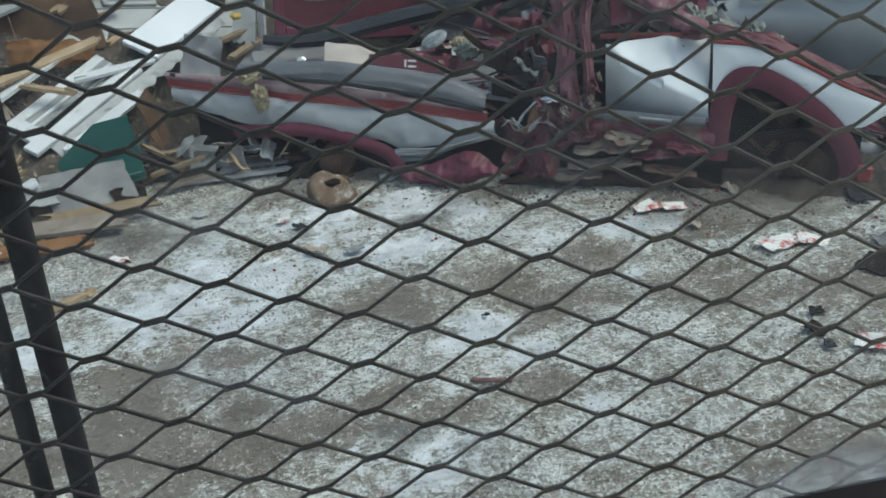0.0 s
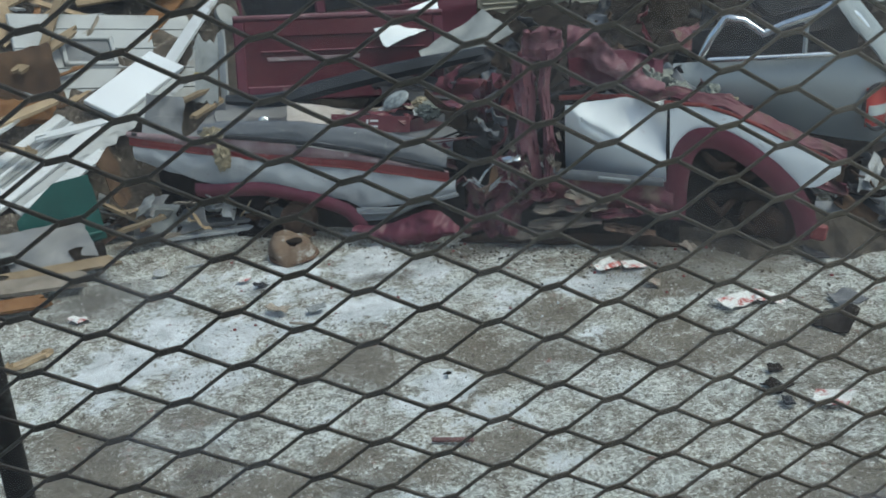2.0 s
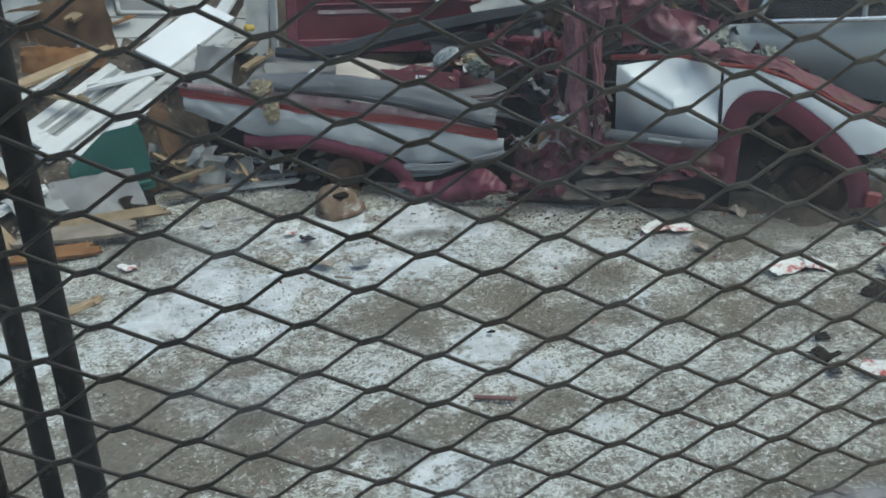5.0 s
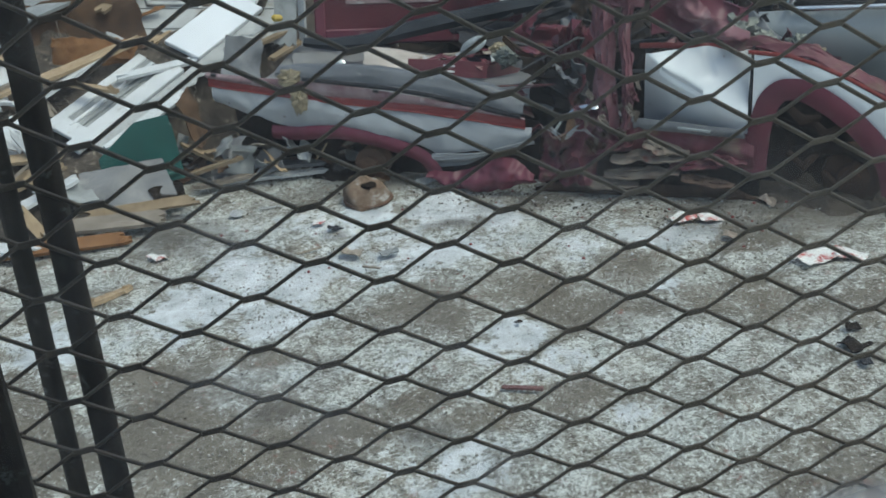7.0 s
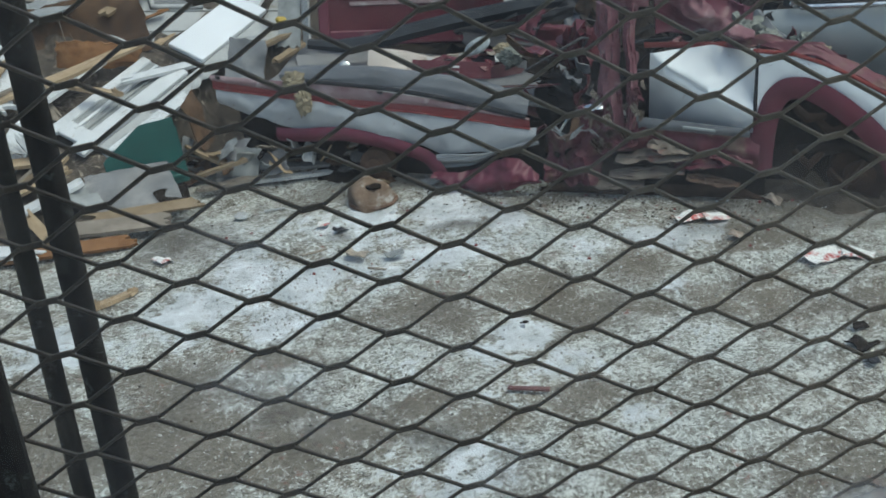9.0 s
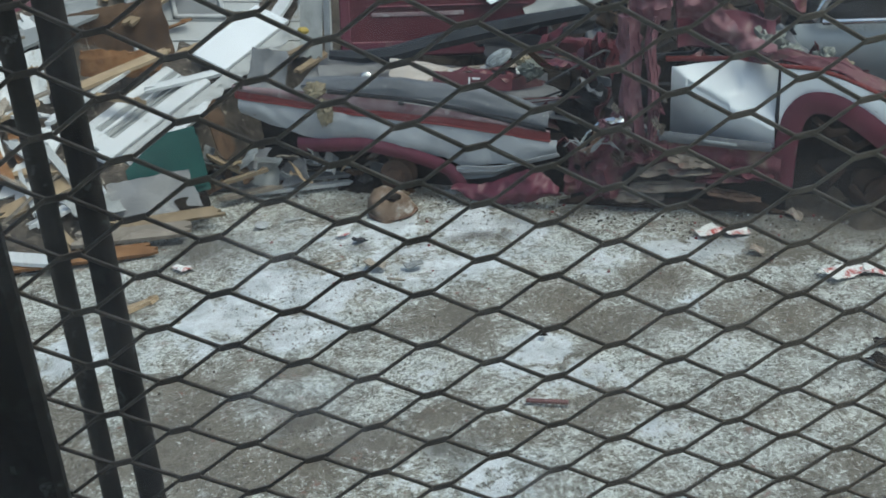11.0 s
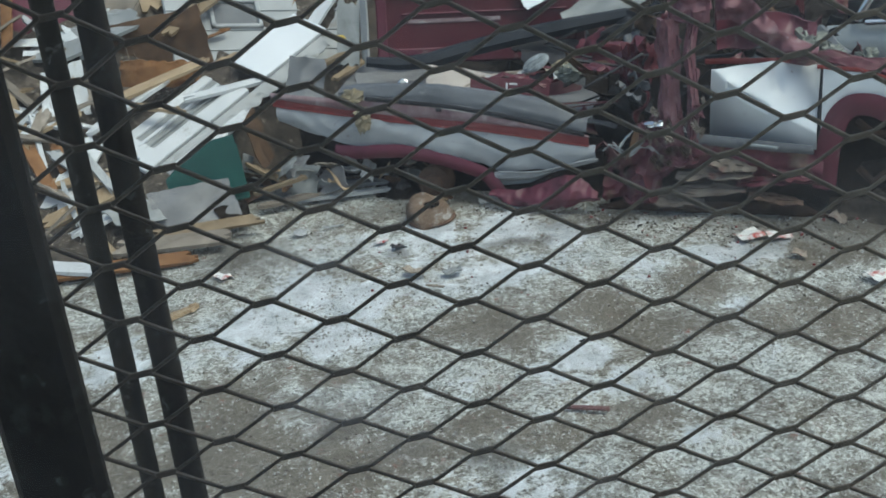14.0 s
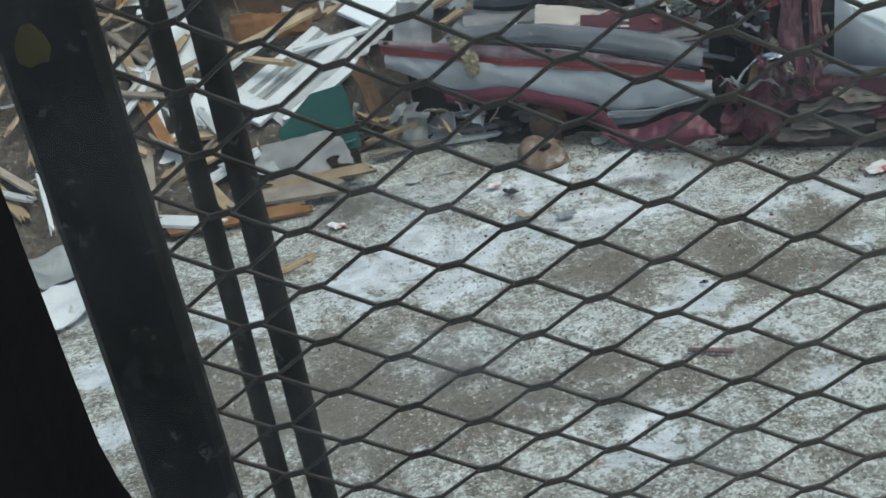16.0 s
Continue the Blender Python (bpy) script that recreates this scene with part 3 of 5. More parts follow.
def build_pickup():
    car = thing("pickup_wreck", "crushed red and white pickup with torn side, lying on concrete", "wrecked car", CAR_O)
    inv = Matrix.Translation(-CAR_O)
    made = []

    def keep(o):
        made.append(o)
        return o
    # rear bed side
    keep(side(None, "bed_rail", M_RAIL, STRIPE_TOP, TOP, -1.66, 0.31, 0.004, 0.014, 0.010, 1, 60, 5, label="chalky faded red rail"))
    keep(side(None, "stripe", M_STRIPE, STRIPE_LOW, off(STRIPE_TOP, 0.003), -1.65, 0.31, 0.008, 0.004, 0.009, 1, 60, 4, label="scraped red stripe"))
    keep(side(None, "stripe_edge", M_ORANGE, off(STRIPE_LOW, -0.004), off(STRIPE_LOW, 0.008), -1.65, 0.31, 0.014, 0.003, 0.009, 1, 60, 2, 0.004, label="thin orange red pinstripe"))
    keep(side(None, "bed_side", M_WHITE, WHITE_LOW, off(STRIPE_LOW, 0.004), -1.63, 0.345, 0.0, 0.022, 0.024, 2, 70, 14, label="dirty white lower bed side", ragged=0.02))
    keep(band(None, "wheel_arch", M_RED, [(-1.26, 0.305), (-1.12, 0.30), (-1.0, 0.312), (-0.85, 0.318), (-0.70, 0.298), (-0.55, 0.268), (-0.40, 0.228), (-0.29, 0.175), (-0.235, 0.10), (-0.225, 0.06)], 0.085, 0.022, 0.02, dent=0.018))
    keep(side(None, "lower_corner", M_RED, [(-0.26, 0.09), (-0.227, 0.06), (-0.137, 0.01), (0.0, -0.012), (0.165, 0.03), (0.37, 0.07)], [(-0.26, 0.115), (-0.068, 0.115), (0.072, 0.172), (0.193, 0.232), (0.26, 0.20), (0.37, 0.12)], -0.26, 0.37, 0.06, 0.05, 0.06, 4, 46, 14, ragged=0.03, freq=8.0))

    def fold(u, v):
        s = -0.25 + 0.60 * u
        a = lerp_curve([(-0.25, 0.10), (-0.067, 0.115), (0.108, 0.195), (0.35, 0.265)], s)
        b = lerp_curve([(-0.25, 0.205), (0.043, 0.228), (0.35, 0.312)], s)
        w_ = v + 0.6 * u
        return cw(s, a + (b - a) * v, 0.03 + 0.030 * abs((w_ * 3.1) % 2 - 1) - 0.09 * (1 - v) + 0.012 * nz(s, v, 6, 7))
    keep(smooth(part("corner_fold", shell(fold, 40, 12, 0.005), M_WHITE, None, "creased scuffed white folded skin"), 25))
    # grey liner folded over the rail

    def liner(u, v):
        s = -1.20 + 1.50 * u
        a, b = lerp_curve(SEAM, s) + 0.008, lerp_curve(LINER_TOP, s)
        if v < 0.6:
            k = v / 0.6
            return cw(s, a + (b - a) * k + 0.006 * nz(s, k, 9, 6), 0.004 - 0.05 * k * k + 0.012 * nz(s, k, 3, 5))
        k = (v - 0.6) / 0.4
        return cw(s, b - 0.02 * k * k + 0.012 * nz(s, k, 5, 5), -0.046 - 0.10 * k)
    keep(smooth(part("bed_liner", shell(liner, 50, 10, 0.008), M_LINER, None, "dusty blue grey bed liner"), 60))
    # black strip paints the shade of the groove between rail and liner
    keep(side(None, "liner_groove", M_DARK, off(SEAM, -0.016), off(SEAM, 0.012), -1.02, 0.29, 0.018, 0.008, 0.006, 31, 50, 4, label="black strip for the shaded groove"))
    # no openings are cut: small black blocks carry the holes' shade
    for s_, z_ in ((-0.56, 0.575), (-1.60, 0.655)):
        keep(part("rail_hole_block", box(0.035, 0.014, 0.02, 0.004, m=Matrix.Translation(cw(s_, z_, 0.024)) @ pose(0, 0, 0, 0, 6, -26.6)), M_DARK, None, "black block for a shaded square hole"))

    def floor_sheet(u, v):
        s = -1.5 + 1.9 * u
        return cw(s, 0.50 + 0.05 * nz(s, v, 2, 3) - 0.10 * u + 0.05 * v, -0.28 - 0.75 * v)
    keep(smooth(part("bed_floor", shell(floor_sheet, 30, 14, 0.01), M_GREY, None, "dusty grey bed floor"), 60))
    # near-black sheet in place of the shade under the bed
    keep(side(None, "underside_shade", M_UNDER, [(-1.6, 0.02), (0.3, 0.0)], off(TOP, -0.08), -1.6, 0.35, -0.16, 0.0, 0.05, 6, 24, 6, label="near-black sheet for the shaded underside"))
    # front half
    ARCH = [(1.555, 0.17), (1.57, 0.42), (1.605, 0.56), (1.67, 0.63), (1.78, 0.625), (1.92, 0.545), (2.05, 0.44), (2.17, 0.31), (2.225, 0.20), (2.25, 0.07)]
    keep(band(None, "front_wheel_arch", M_RED, ARCH, 0.115, 0.022, 0.012, seed=3, dent=0.012))
    HOOD = [(0.98, 0.825), (1.51, 0.805), (1.70, 0.785), (1.84, 0.74), (2.0, 0.665), (2.17, 0.57), (2.40, 0.47)]
    keep(side(None, "fender", M_WHITE2, [(1.535, 0.45), (1.585, 0.60), (1.66, 0.67), (1.80, 0.665), (1.98, 0.565), (2.12, 0.445), (2.2, 0.35), (2.28, 0.36), (2.39, 0.43)], HOOD, 1.53, 2.39, 0.012, 0.008, 0.012, 5, 44, 8, label="white front fender"))
    keep(side(None, "fender_stripe", M_ORANGE, off(HOOD, 0.004), off(HOOD, 0.026), 1.50, 2.41, 0.016, 0.004, 0.01, 7, 44, 3, label="red stripe"))

    def hood(u, v):
        s = 1.36 + 1.06 * u
        return cw(s, lerp_curve(HOOD, s) + 0.03 * min(1.0, u * 6) + 0.032 * math.sin(v * 1.9) + 0.03 * nz(s, v, 3, 8), 0.012 - 0.10 * max(0.0, 1 - u * 5) - 0.10 * v)
    keep(smooth(part("hood_edge", shell(hood, 44, 10, 0.008), M_REDDIRTY, None, "chalky faded red hood edge"), 60))

    def door(u, v):
        s = 0.935 + 0.575 * u + 0.05 * (1 - u) * v
        a = lerp_curve([(0.93, 0.36), (1.25, 0.33), (1.51, 0.32)], s)
        z = a + (0.81 - a) * v
        ridge = lerp_curve([(0.93, 0.86), (1.01, 0.80), (1.10, 0.715), (1.25, 0.62), (1.36, 0.555), (1.52, 0.475)], s)
        up, down = max(0.0, z - ridge), max(0.0, ridge - z)
        step_ = 0.022 * max(0.0, 1 - abs((z - 0.70) + 0.62 * (s - 1.10)) / 0.03) * (1.06 < s < 1.28)
        dent = 0.014 * max(0.0, 1 - abs((s - 1.30) + 0.4 * (z - 0.72)) / 0.035) * (z > 0.66)
        return cw(s, z, 0.035 - 0.72 * up - 0.60 * down ** 2 / (down + 0.05) - step_ - dent + 0.010 * nz(s, z, 3, 8) + 0.004 * nz(s, z, 5, 19))
    keep(smooth(part("door", shell(door, 60, 44, 0.006), M_WHITE2, None, "dented bright white door skin"), 35))
    keep(side(None, "door_stripe", M_ORANGE, [(0.98, 0.795), (1.51, 0.795)], [(0.98, 0.825), (1.51, 0.825)], 0.93, 1.505, -0.13, 0.004, 0.012, 7, 20, 3, label="red stripe"))
    keep(part("door_gap", box(0.014, 0.02, 0.40, 0.003, m=Matrix.Translation(cw(1.518, 0.645, -0.01)) @ pose(0, 0, 0, 0, 2, -26.6)), M_DARK, None))
    keep(side(None, "sill", M_REDDIRTY, [(0.62, 0.22), (0.9, 0.24), (1.55, 0.18)], [(0.62, 0.38), (0.95, 0.43), (1.25, 0.405), (1.55, 0.38)], 0.66, 1.55, 0.0, 0.035, 0.05, 8, 50, 14, ragged=0.06, freq=6))
    mould = keep(side(None, "moulding", M_LINER, [(0.91, 0.405), (1.5, 0.362)], [(0.91, 0.468), (1.5, 0.412)], 0.92, 1.5, 0.045, 0.015, 0.006, 9, 20, 3, 0.012, label="grey rubber side moulding"))
    keep(part("badge", box(0.17, 0.01, 0.015, 0.003, m=Matrix.Translation(cw(1.24, 0.412, 0.066)) @ pose(0, 0, 0, 0, 6, -26.6)), M_SILVER, mould, "scuffed silver badge strip"))
    for k, (s0, z0, s1, z1, hh, m_) in enumerate([(0.80, 0.235, 1.20, 0.255, 0.050, M_UNDERLAY), (0.97, 0.315, 1.22, 0.285, 0.060, M_UNDERLAY), (0.76, 0.14, 1.17, 0.165, 0.055, M_UNDERLAY),
                                                  (0.62, 0.08, 0.95, 0.085, 0.05, M_UNDERLAY), (1.12, 0.20, 1.40, 0.225, 0.04, M_REDDIRTY), (1.18, 0.14, 1.46, 0.10, 0.045, M_RUST), (1.30, 0.265, 1.52, 0.235, 0.035, M_REDDIRTY), (0.70, 0.29, 0.92, 0.33, 0.06, M_REDDIRTY)]):
        def flap(u, v, s0=s0, z0=z0, s1=s1, z1=z1, hh=hh, k=k):
            w_ = hh * (0.25 + 0.75 * math.sin(math.pi * min(1, u * 1.1 + 0.04)) ** 0.7) * (1 + 0.5 * nz(u, k, 3, 5)) + 0.01 * nz(u, k, 9, 23)
            return cw(s0 + (s1 - s0) * u + 0.012 * nz(v, u, k, 9), z0 + (z1 - z0) * u + w_ * (v - 0.5) + 0.018 * nz(u, k, 1, 4), 0.035 + 0.05 * (1 - v) + 0.03 * nz(u, v, k, 4))
        keep(smooth(part("torn_rocker", shell(lambda u, v: flap(u, v), 36, 6, 0.004), m_, None, "peeled torn rocker strip"), 40))
    # backing sheet coloured near black as the shade behind the rocker
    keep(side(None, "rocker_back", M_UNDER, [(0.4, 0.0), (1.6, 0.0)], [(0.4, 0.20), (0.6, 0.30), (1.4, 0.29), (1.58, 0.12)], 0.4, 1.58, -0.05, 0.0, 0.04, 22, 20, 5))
    keep(side(None, "bottom_rail", M_RUSTDARK, [(0.35, -0.01), (1.6, -0.01)], [(0.35, 0.01), (0.5, 0.06), (0.9, 0.06), (1.4, 0.08), (1.6, 0.005)], 0.35, 1.6, 0.0, 0.02, 0.03, 12, 40, 4, label="rusty bottom rail", ragged=0.02))
    # crushed pillars
    for name, s0, s1, w, seed in (("pillar", 0.76, 0.785, 0.115, 1), ("pillar", 0.885, 0.885, 0.06, 2)):
        def pil(u, v, s0=s0, s1=s1, w=w, seed=seed):
            z = 0.40 + 0.68 * u
            c = s1 + (s0 - s1) * u + 0.03 * nz(z, seed, 2, 4)
            return cw(c + (v - 0.5) * w * (1 + 0.25 * nz(z, seed, 7, 6)), z, 0.03 + 0.04 * math.sin(math.pi * v) + 0.03 * nz(z, v, seed, 7) + 0.022 * nz(z, v, seed + 3, 17))
        keep(smooth(part(name, shell(lambda u, v: pil(u, 1 - v), 54, 10, 0.02), M_PINK, None, "chalky crumpled red pillar"), 45))
    keep(smooth(part("roof_corner", shell(lambda u, v: cw(0.78 + 0.2 * u, 1.06 + 0.16 * v + 0.03 * nz(u, v, 1, 3), 0.05 + 0.05 * nz(u, v, 2, 4)), 10, 8, 0.02), M_PINK, None, "bent pale red roof corner"), 40))
    keep(side(None, "roof_rail", M_PINK, [(1.0, 1.04), (1.12, 1.00), (1.26, 0.90), (1.5, 0.83)], [(1.0, 1.22), (1.14, 1.19), (1.26, 1.04), (1.38, 0.94), (1.5, 0.89)], 1.0, 1.5, -0.07, 0.05, 0.09, 33, 44, 14, 0.012, "folded pale red roof rail", 0.03, 7.0))

    def crumple(u, v):
        s, z = 0.98 + 0.5 * u, 0.86 + 0.24 * v * (1 - 0.5 * u)
        return cw(s, z + 0.04 * nz(s, z, 5, 6), -0.22 + 0.13 * nz(s, z, 1, 7))
    keep(smooth(part("firewall", shell(crumple, 22, 12, 0.01), M_RED, None, "crumpled red firewall"), 30))
    # dark inside behind pillar and arch, its shade put into near-black sheets
    keep(side(None, "cabin_void", M_UNDER, [(0.2, 0.0), (1.0, 0.0)], [(0.2, 0.45), (0.5, 0.62), (1.0, 0.8)], 0.25, 1.0, -0.35, 0.0, 0.12, 14, 20, 10, label="near-black sheet for the shaded cabin"))
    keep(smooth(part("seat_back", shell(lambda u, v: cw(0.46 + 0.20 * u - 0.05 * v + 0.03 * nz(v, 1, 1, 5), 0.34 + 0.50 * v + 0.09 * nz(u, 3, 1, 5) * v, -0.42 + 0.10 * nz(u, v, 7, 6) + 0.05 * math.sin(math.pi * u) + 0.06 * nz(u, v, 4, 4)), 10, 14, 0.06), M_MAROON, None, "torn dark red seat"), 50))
    # wheel well coloured near black to hold its shade
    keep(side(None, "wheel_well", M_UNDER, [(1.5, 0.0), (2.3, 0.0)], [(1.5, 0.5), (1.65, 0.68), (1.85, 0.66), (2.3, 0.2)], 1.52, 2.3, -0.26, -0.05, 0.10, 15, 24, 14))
    face = Matrix(((CAR_S.x, 0, CAR_N.x, 0), (CAR_S.y, 0, CAR_N.y, 0), (0, 1, 0, 0), (0, 0, 0, 1)))
    hub = keep(smooth(part("front_hub", lathe([(0.05, -0.12), (0.15, -0.12), (0.155, 0.0), (0.14, 0.012), (0.085, 0.015), (0.08, 0.05), (0.045, 0.055), (0.04, 0.07)], 28, Matrix.Translation(cw(2.05, 0.135, -0.06)) @ face), M_RUSTDARK, None, "rusty brake drum without wheel"), 40))
    for k in range(5):
        a = 2 * math.pi * k / 5
        keep(part("wheel_stud", lathe([(0.008, 0.0), (0.008, 0.04)], 6, Matrix.Translation(cw(2.05 + 0.062 * math.cos(a), 0.135 + 0.062 * math.sin(a), -0.05)) @ face), M_RUSTDARK, hub))
    keep(smooth(part("axle_arm", tube([cw(1.75, 0.22, -0.12), cw(1.88, 0.28, -0.06), cw(2.0, 0.3, -0.04), cw(2.1, 0.24, -0.05)], [0.05, 0.04, 0.035, 0.03], 8), M_UNDER, None), 50))
    keep(smooth(part("rear_hub", lathe([(0.03, -0.1), (0.10, -0.1), (0.105, 0.0), (0.06, 0.01), (0.055, 0.03), (0.02, 0.035)], 24, Matrix.Translation(cw(-0.66, 0.10, -0.03)) @ face), M_RUST, None, "rusty rear hub"), 40))
    for k, (s_, z_, d_) in enumerate([(1.7, 0.5, -0.1), (1.82, 0.42, -0.12), (1.95, 0.46, -0.1), (1.72, 0.25, -0.08), (1.9, 0.16, -0.05)]):
        keep(smooth(part("suspension_arm", tube([cw(s_, z_, d_), cw(s_ + 0.08, z_ - 0.06, d_ + 0.05), cw(s_ + 0.17, z_ - 0.05 + 0.03 * k, d_ + 0.03)], [0.02, 0.028, 0.016], 7), M_RUSTDARK, None), 60))
    # broken mirror, torn lining and a reflector
    keep(smooth(part("torn_trim", shell(lambda u, v: cw(0.50 + 0.24 * u, 0.38 + 0.17 * u + 0.05 * math.sin(u * 4) + (0.012 + 0.03 * u * u) * v, 0.09 + 0.03 * nz(u, v, 3, 5)), 16, 3, 0.006), M_CHROME, None, "torn bright metal trim"), 40))
    keep(smooth(part("crumpled_skirt", shell(lambda u, v: cw(0.40 + 0.32 * u + 0.05 * nz(u, v, 8, 3), 0.07 + (0.24 + 0.14 * u) * v + 0.06 * nz(u, v, 2, 4), 0.03 + 0.16 * nz(u, v, 6, 2.6) + 0.04 * nz(u, v, 6, 9)), 22, 18, 0.006), M_REDDIRTY, None, "crumpled muddy red lower panel"), 30))
    keep(part("arch_end", box(0.08, 0.03, 0.09, 0.012, m=Matrix.Translation(cw(2.30, 0.12, 0.05)) @ pose(0, 0, 0, 0, 10, -26.6)), M_STRIPE, None, "torn red arch end"))
    for o in made:
        o.data.transform(inv)
        if not o.parent:
            o.parent = car
    return car


build_pickup()


def shred(name, label, at, size, material, seed, category="scrap", turn=(0, 0, 0), thick=0.006, rough=0.35, stretch=6.0):
    """A bent, ragged piece of sheet."""
    w, h = size
    rr = random.Random(seed * 31 + 7)
    c = [((i - 0.5) * w * rr.uniform(0.65, 1.1), (j - 0.5) * h * rr.uniform(0.6, 1.15)) for i, j in ((0, 0), (1, 0), (1, 1), (0, 1))]
    fold, amount = rr.uniform(0.3, 0.7), rr.uniform(-0.8, 0.8)

    def fn(u, v):
        x = (c[0][0] * (1 - u) + c[1][0] * u) * (1 - v) + (c[3][0] * (1 - u) + c[2][0] * u) * v
        y = (c[0][1] * (1 - u) + c[1][1] * u) * (1 - v) + (c[3][1] * (1 - u) + c[2][1] * u) * v
        e = 0.05 * min(w, h)
        if u in (0, 1):
            x += e * nz(v, seed, 1, 17)
        if v in (0, 1):
            y += e * nz(u, seed, 2, 17)
        bend = amount * max(0.0, u + 0.3 * v - fold) * min(w, h) * 0.6
        return (x, y, rough * min(w, h) * 0.7 * nz(u, v, seed + 7, stretch / 3) + bend)
    ob = smooth(part(name, shell(fn, 14, 10, thick), material), 30)
    ob.matrix_basis = pose(*at, *turn)
    return tagged(ob, label, category)


# ---- scrap between and behind the wreck ----
def build_scrap():
    # dark bumper beam lying across
    pts = [(0.02, 6.96, 0.69), (0.22, 6.95, 0.655), (0.42, 6.95, 0.65), (0.66, 6.95, 0.69), (0.96, 6.95, 0.725), (1.33, 6.96, 0.755), (1.75, 7.0, 0.775)]
    b = smooth(part("bumper_beam", tube(pts, [0.035, 0.05, 0.058, 0.062, 0.064, 0.062, 0.05], 6, 0.85), M_BEAM), 25)
    tagged(b, "dark grey bent bumper beam lying across scrap", "bumper")
    # red tailgate standing behind
    t = thing("tailgate", "dark red pickup tailgate standing in scrap", "tailgate", (0.80, 7.25, 0.52))

    part("gate_panel", box(1.4, 0.03, 0.55, 0.008, (0, 0.012, 0.275)), M_MAROON, t)
    part("top_edge", box(1.4, 0.06, 0.03, 0.008, (0, 0.0, 0.56)), M_PINK, t, "chalky red top edge")
    for x in (-0.665, 0.665):
        part("gate_stile", box(0.07, 0.022, 0.53, 0.008, (x, -0.012, 0.27)), M_RED, t)
    part("gate_rail", box(1.26, 0.022, 0.11, 0.008, (0, -0.012, 0.485)), M_MAROON, t)
    part("gate_rail", box(1.26, 0.022, 0.10, 0.008, (0, -0.012, 0.06)), M_RED, t)
    part("ledge", box(1.10, 0.026, 0.014, 0.005, (0.02, -0.014, 0.335)), M_RED, t)
    part("pressing", box(0.62, 0.012, 0.028, 0.004, (-0.18, -0.008, 0.285)), M_RAIL, t, "chalky pale strip")
    t.rotation_euler = (radians(-8), radians(4), radians(-3))
    # torn cream sheet, headlamp and dark junk
    shred("torn_sheet", "torn cream sheet metal lying on wreck", (0.62, 6.62, 0.60), (0.62, 0.26), M_CREAM, 4, turn=(22, 6, -8), rough=0.25)
    shred("torn_sheet", "crumpled dark red sheet on wreck", (1.0, 6.5, 0.45), (0.7, 0.3), M_REDDIRTY, 9, turn=(20, 12, -20), rough=0.3)
    shred("torn_sheet", "crumpled grey brown lining on wreck", (1.22, 6.46, 0.42), (0.5, 0.34), M_BROWN, 13, turn=(25, 8, -15), rough=0.4)
    shred("torn_sheet", "dusty grey bent sheet propped over scrap", (1.62, 7.15, 0.82), (0.75, 0.3), M_FILM, 21, turn=(30, -14, 10), rough=0.25)
    shred("torn_sheet", "white bent fender piece on scrap", (1.32, 7.3, 0.98), (0.55, 0.22), M_WHITE2, 22, turn=(40, -12, 14), rough=0.15)
    shred("torn_sheet", "crumpled dark sheet in scrap", (1.35, 6.9, 0.6), (0.7, 0.5), M_DARK, 25, turn=(15, 10, 0), rough=0.5)
    shred("torn_sheet", "crumpled dark red sheet in scrap", (1.48, 6.68, 0.60), (0.40, 0.24), M_MAROON, 27, turn=(50, 10, -30), rough=0.6)
    shred("torn_sheet", "dark rubber lining lying in scrap", (0.25, 6.9, 0.5), (0.9, 0.5), M_GREY, 29, turn=(12, 6, -12), rough=0.3)
    hl = thing("headlamp", "broken clear headlamp lying in scrap", "headlamp", (1.05, 6.55, 0.65))
    smooth(part("housing", lathe([(0.02, -0.05), (0.052, -0.02), (0.058, 0.0), (0.04, 0.005)], 18), M_GREY, hl), 50)
    smooth(part("lens", lathe([(0.056, 0.001), (0.05, 0.014), (0.03, 0.022), (0.01, 0.024)], 18), M_LENS, hl), 60)
    hl.rotation_euler = (radians(48), radians(-25), radians(-20))
    hl.scale = (1.6, 0.95, 0.55)
    rs_ = random.Random(77)
    for k in range(26):
        m_, word = rs_.choice([(M_TORN, "cream lining"), (M_REDDIRTY, "dirty red metal"), (M_UNDER, "oily black"), (M_PANEL, "pale grey"), (M_DARK, "black plastic"), (M_MAROON, "maroon metal")])
        shred("scrap_shred", "small torn %s scrap on wreck" % word, (rs_.uniform(0.62, 1.35), rs_.uniform(6.42, 6.72), rs_.uniform(0.545, 0.60)), (rs_.uniform(0.05, 0.20), rs_.uniform(0.02, 0.06)), m_, 700 + k, "scrap", (rs_.uniform(0, 50), rs_.uniform(-20, 20), rs_.uniform(-35, 25)), 0.005, 0.5)
    rl = thing("round_lamp", "small round chrome lamp lying in scrap", "lamp", (0.23, 6.72, 0.58))
    smooth(part("rim", lathe([(0.02, -0.03), (0.032, -0.005), (0.034, 0.0), (0.028, 0.004)], 16), M_CHROME, rl), 50)
    smooth(part("glass", lathe([(0.028, 0.002), (0.018, 0.012), (0.004, 0.015)], 16), M_CLEAR, rl), 60)
    rl.rotation_euler = (radians(65), 0, radians(-10))
    # tangle of dark scrap in the gap and behind the wreck
    rnd_ = random.Random(17)
    for k in range(150):
        if k >= 100:
            q = Vector((rnd_.uniform(1.0, 4.2), rnd_.uniform(6.6, 9.0), rnd_.uniform(0.35, 0.62)))
        elif k < 35:
            q = cw(rnd_.uniform(0.15, 0.85), rnd_.uniform(0.1, 0.72), rnd_.uniform(-0.5, -0.2))
        else:
            q = cw(rnd_.uniform(0.1, 2.0), rnd_.uniform(0.45, 0.85), rnd_.uniform(-1.6, -0.45))
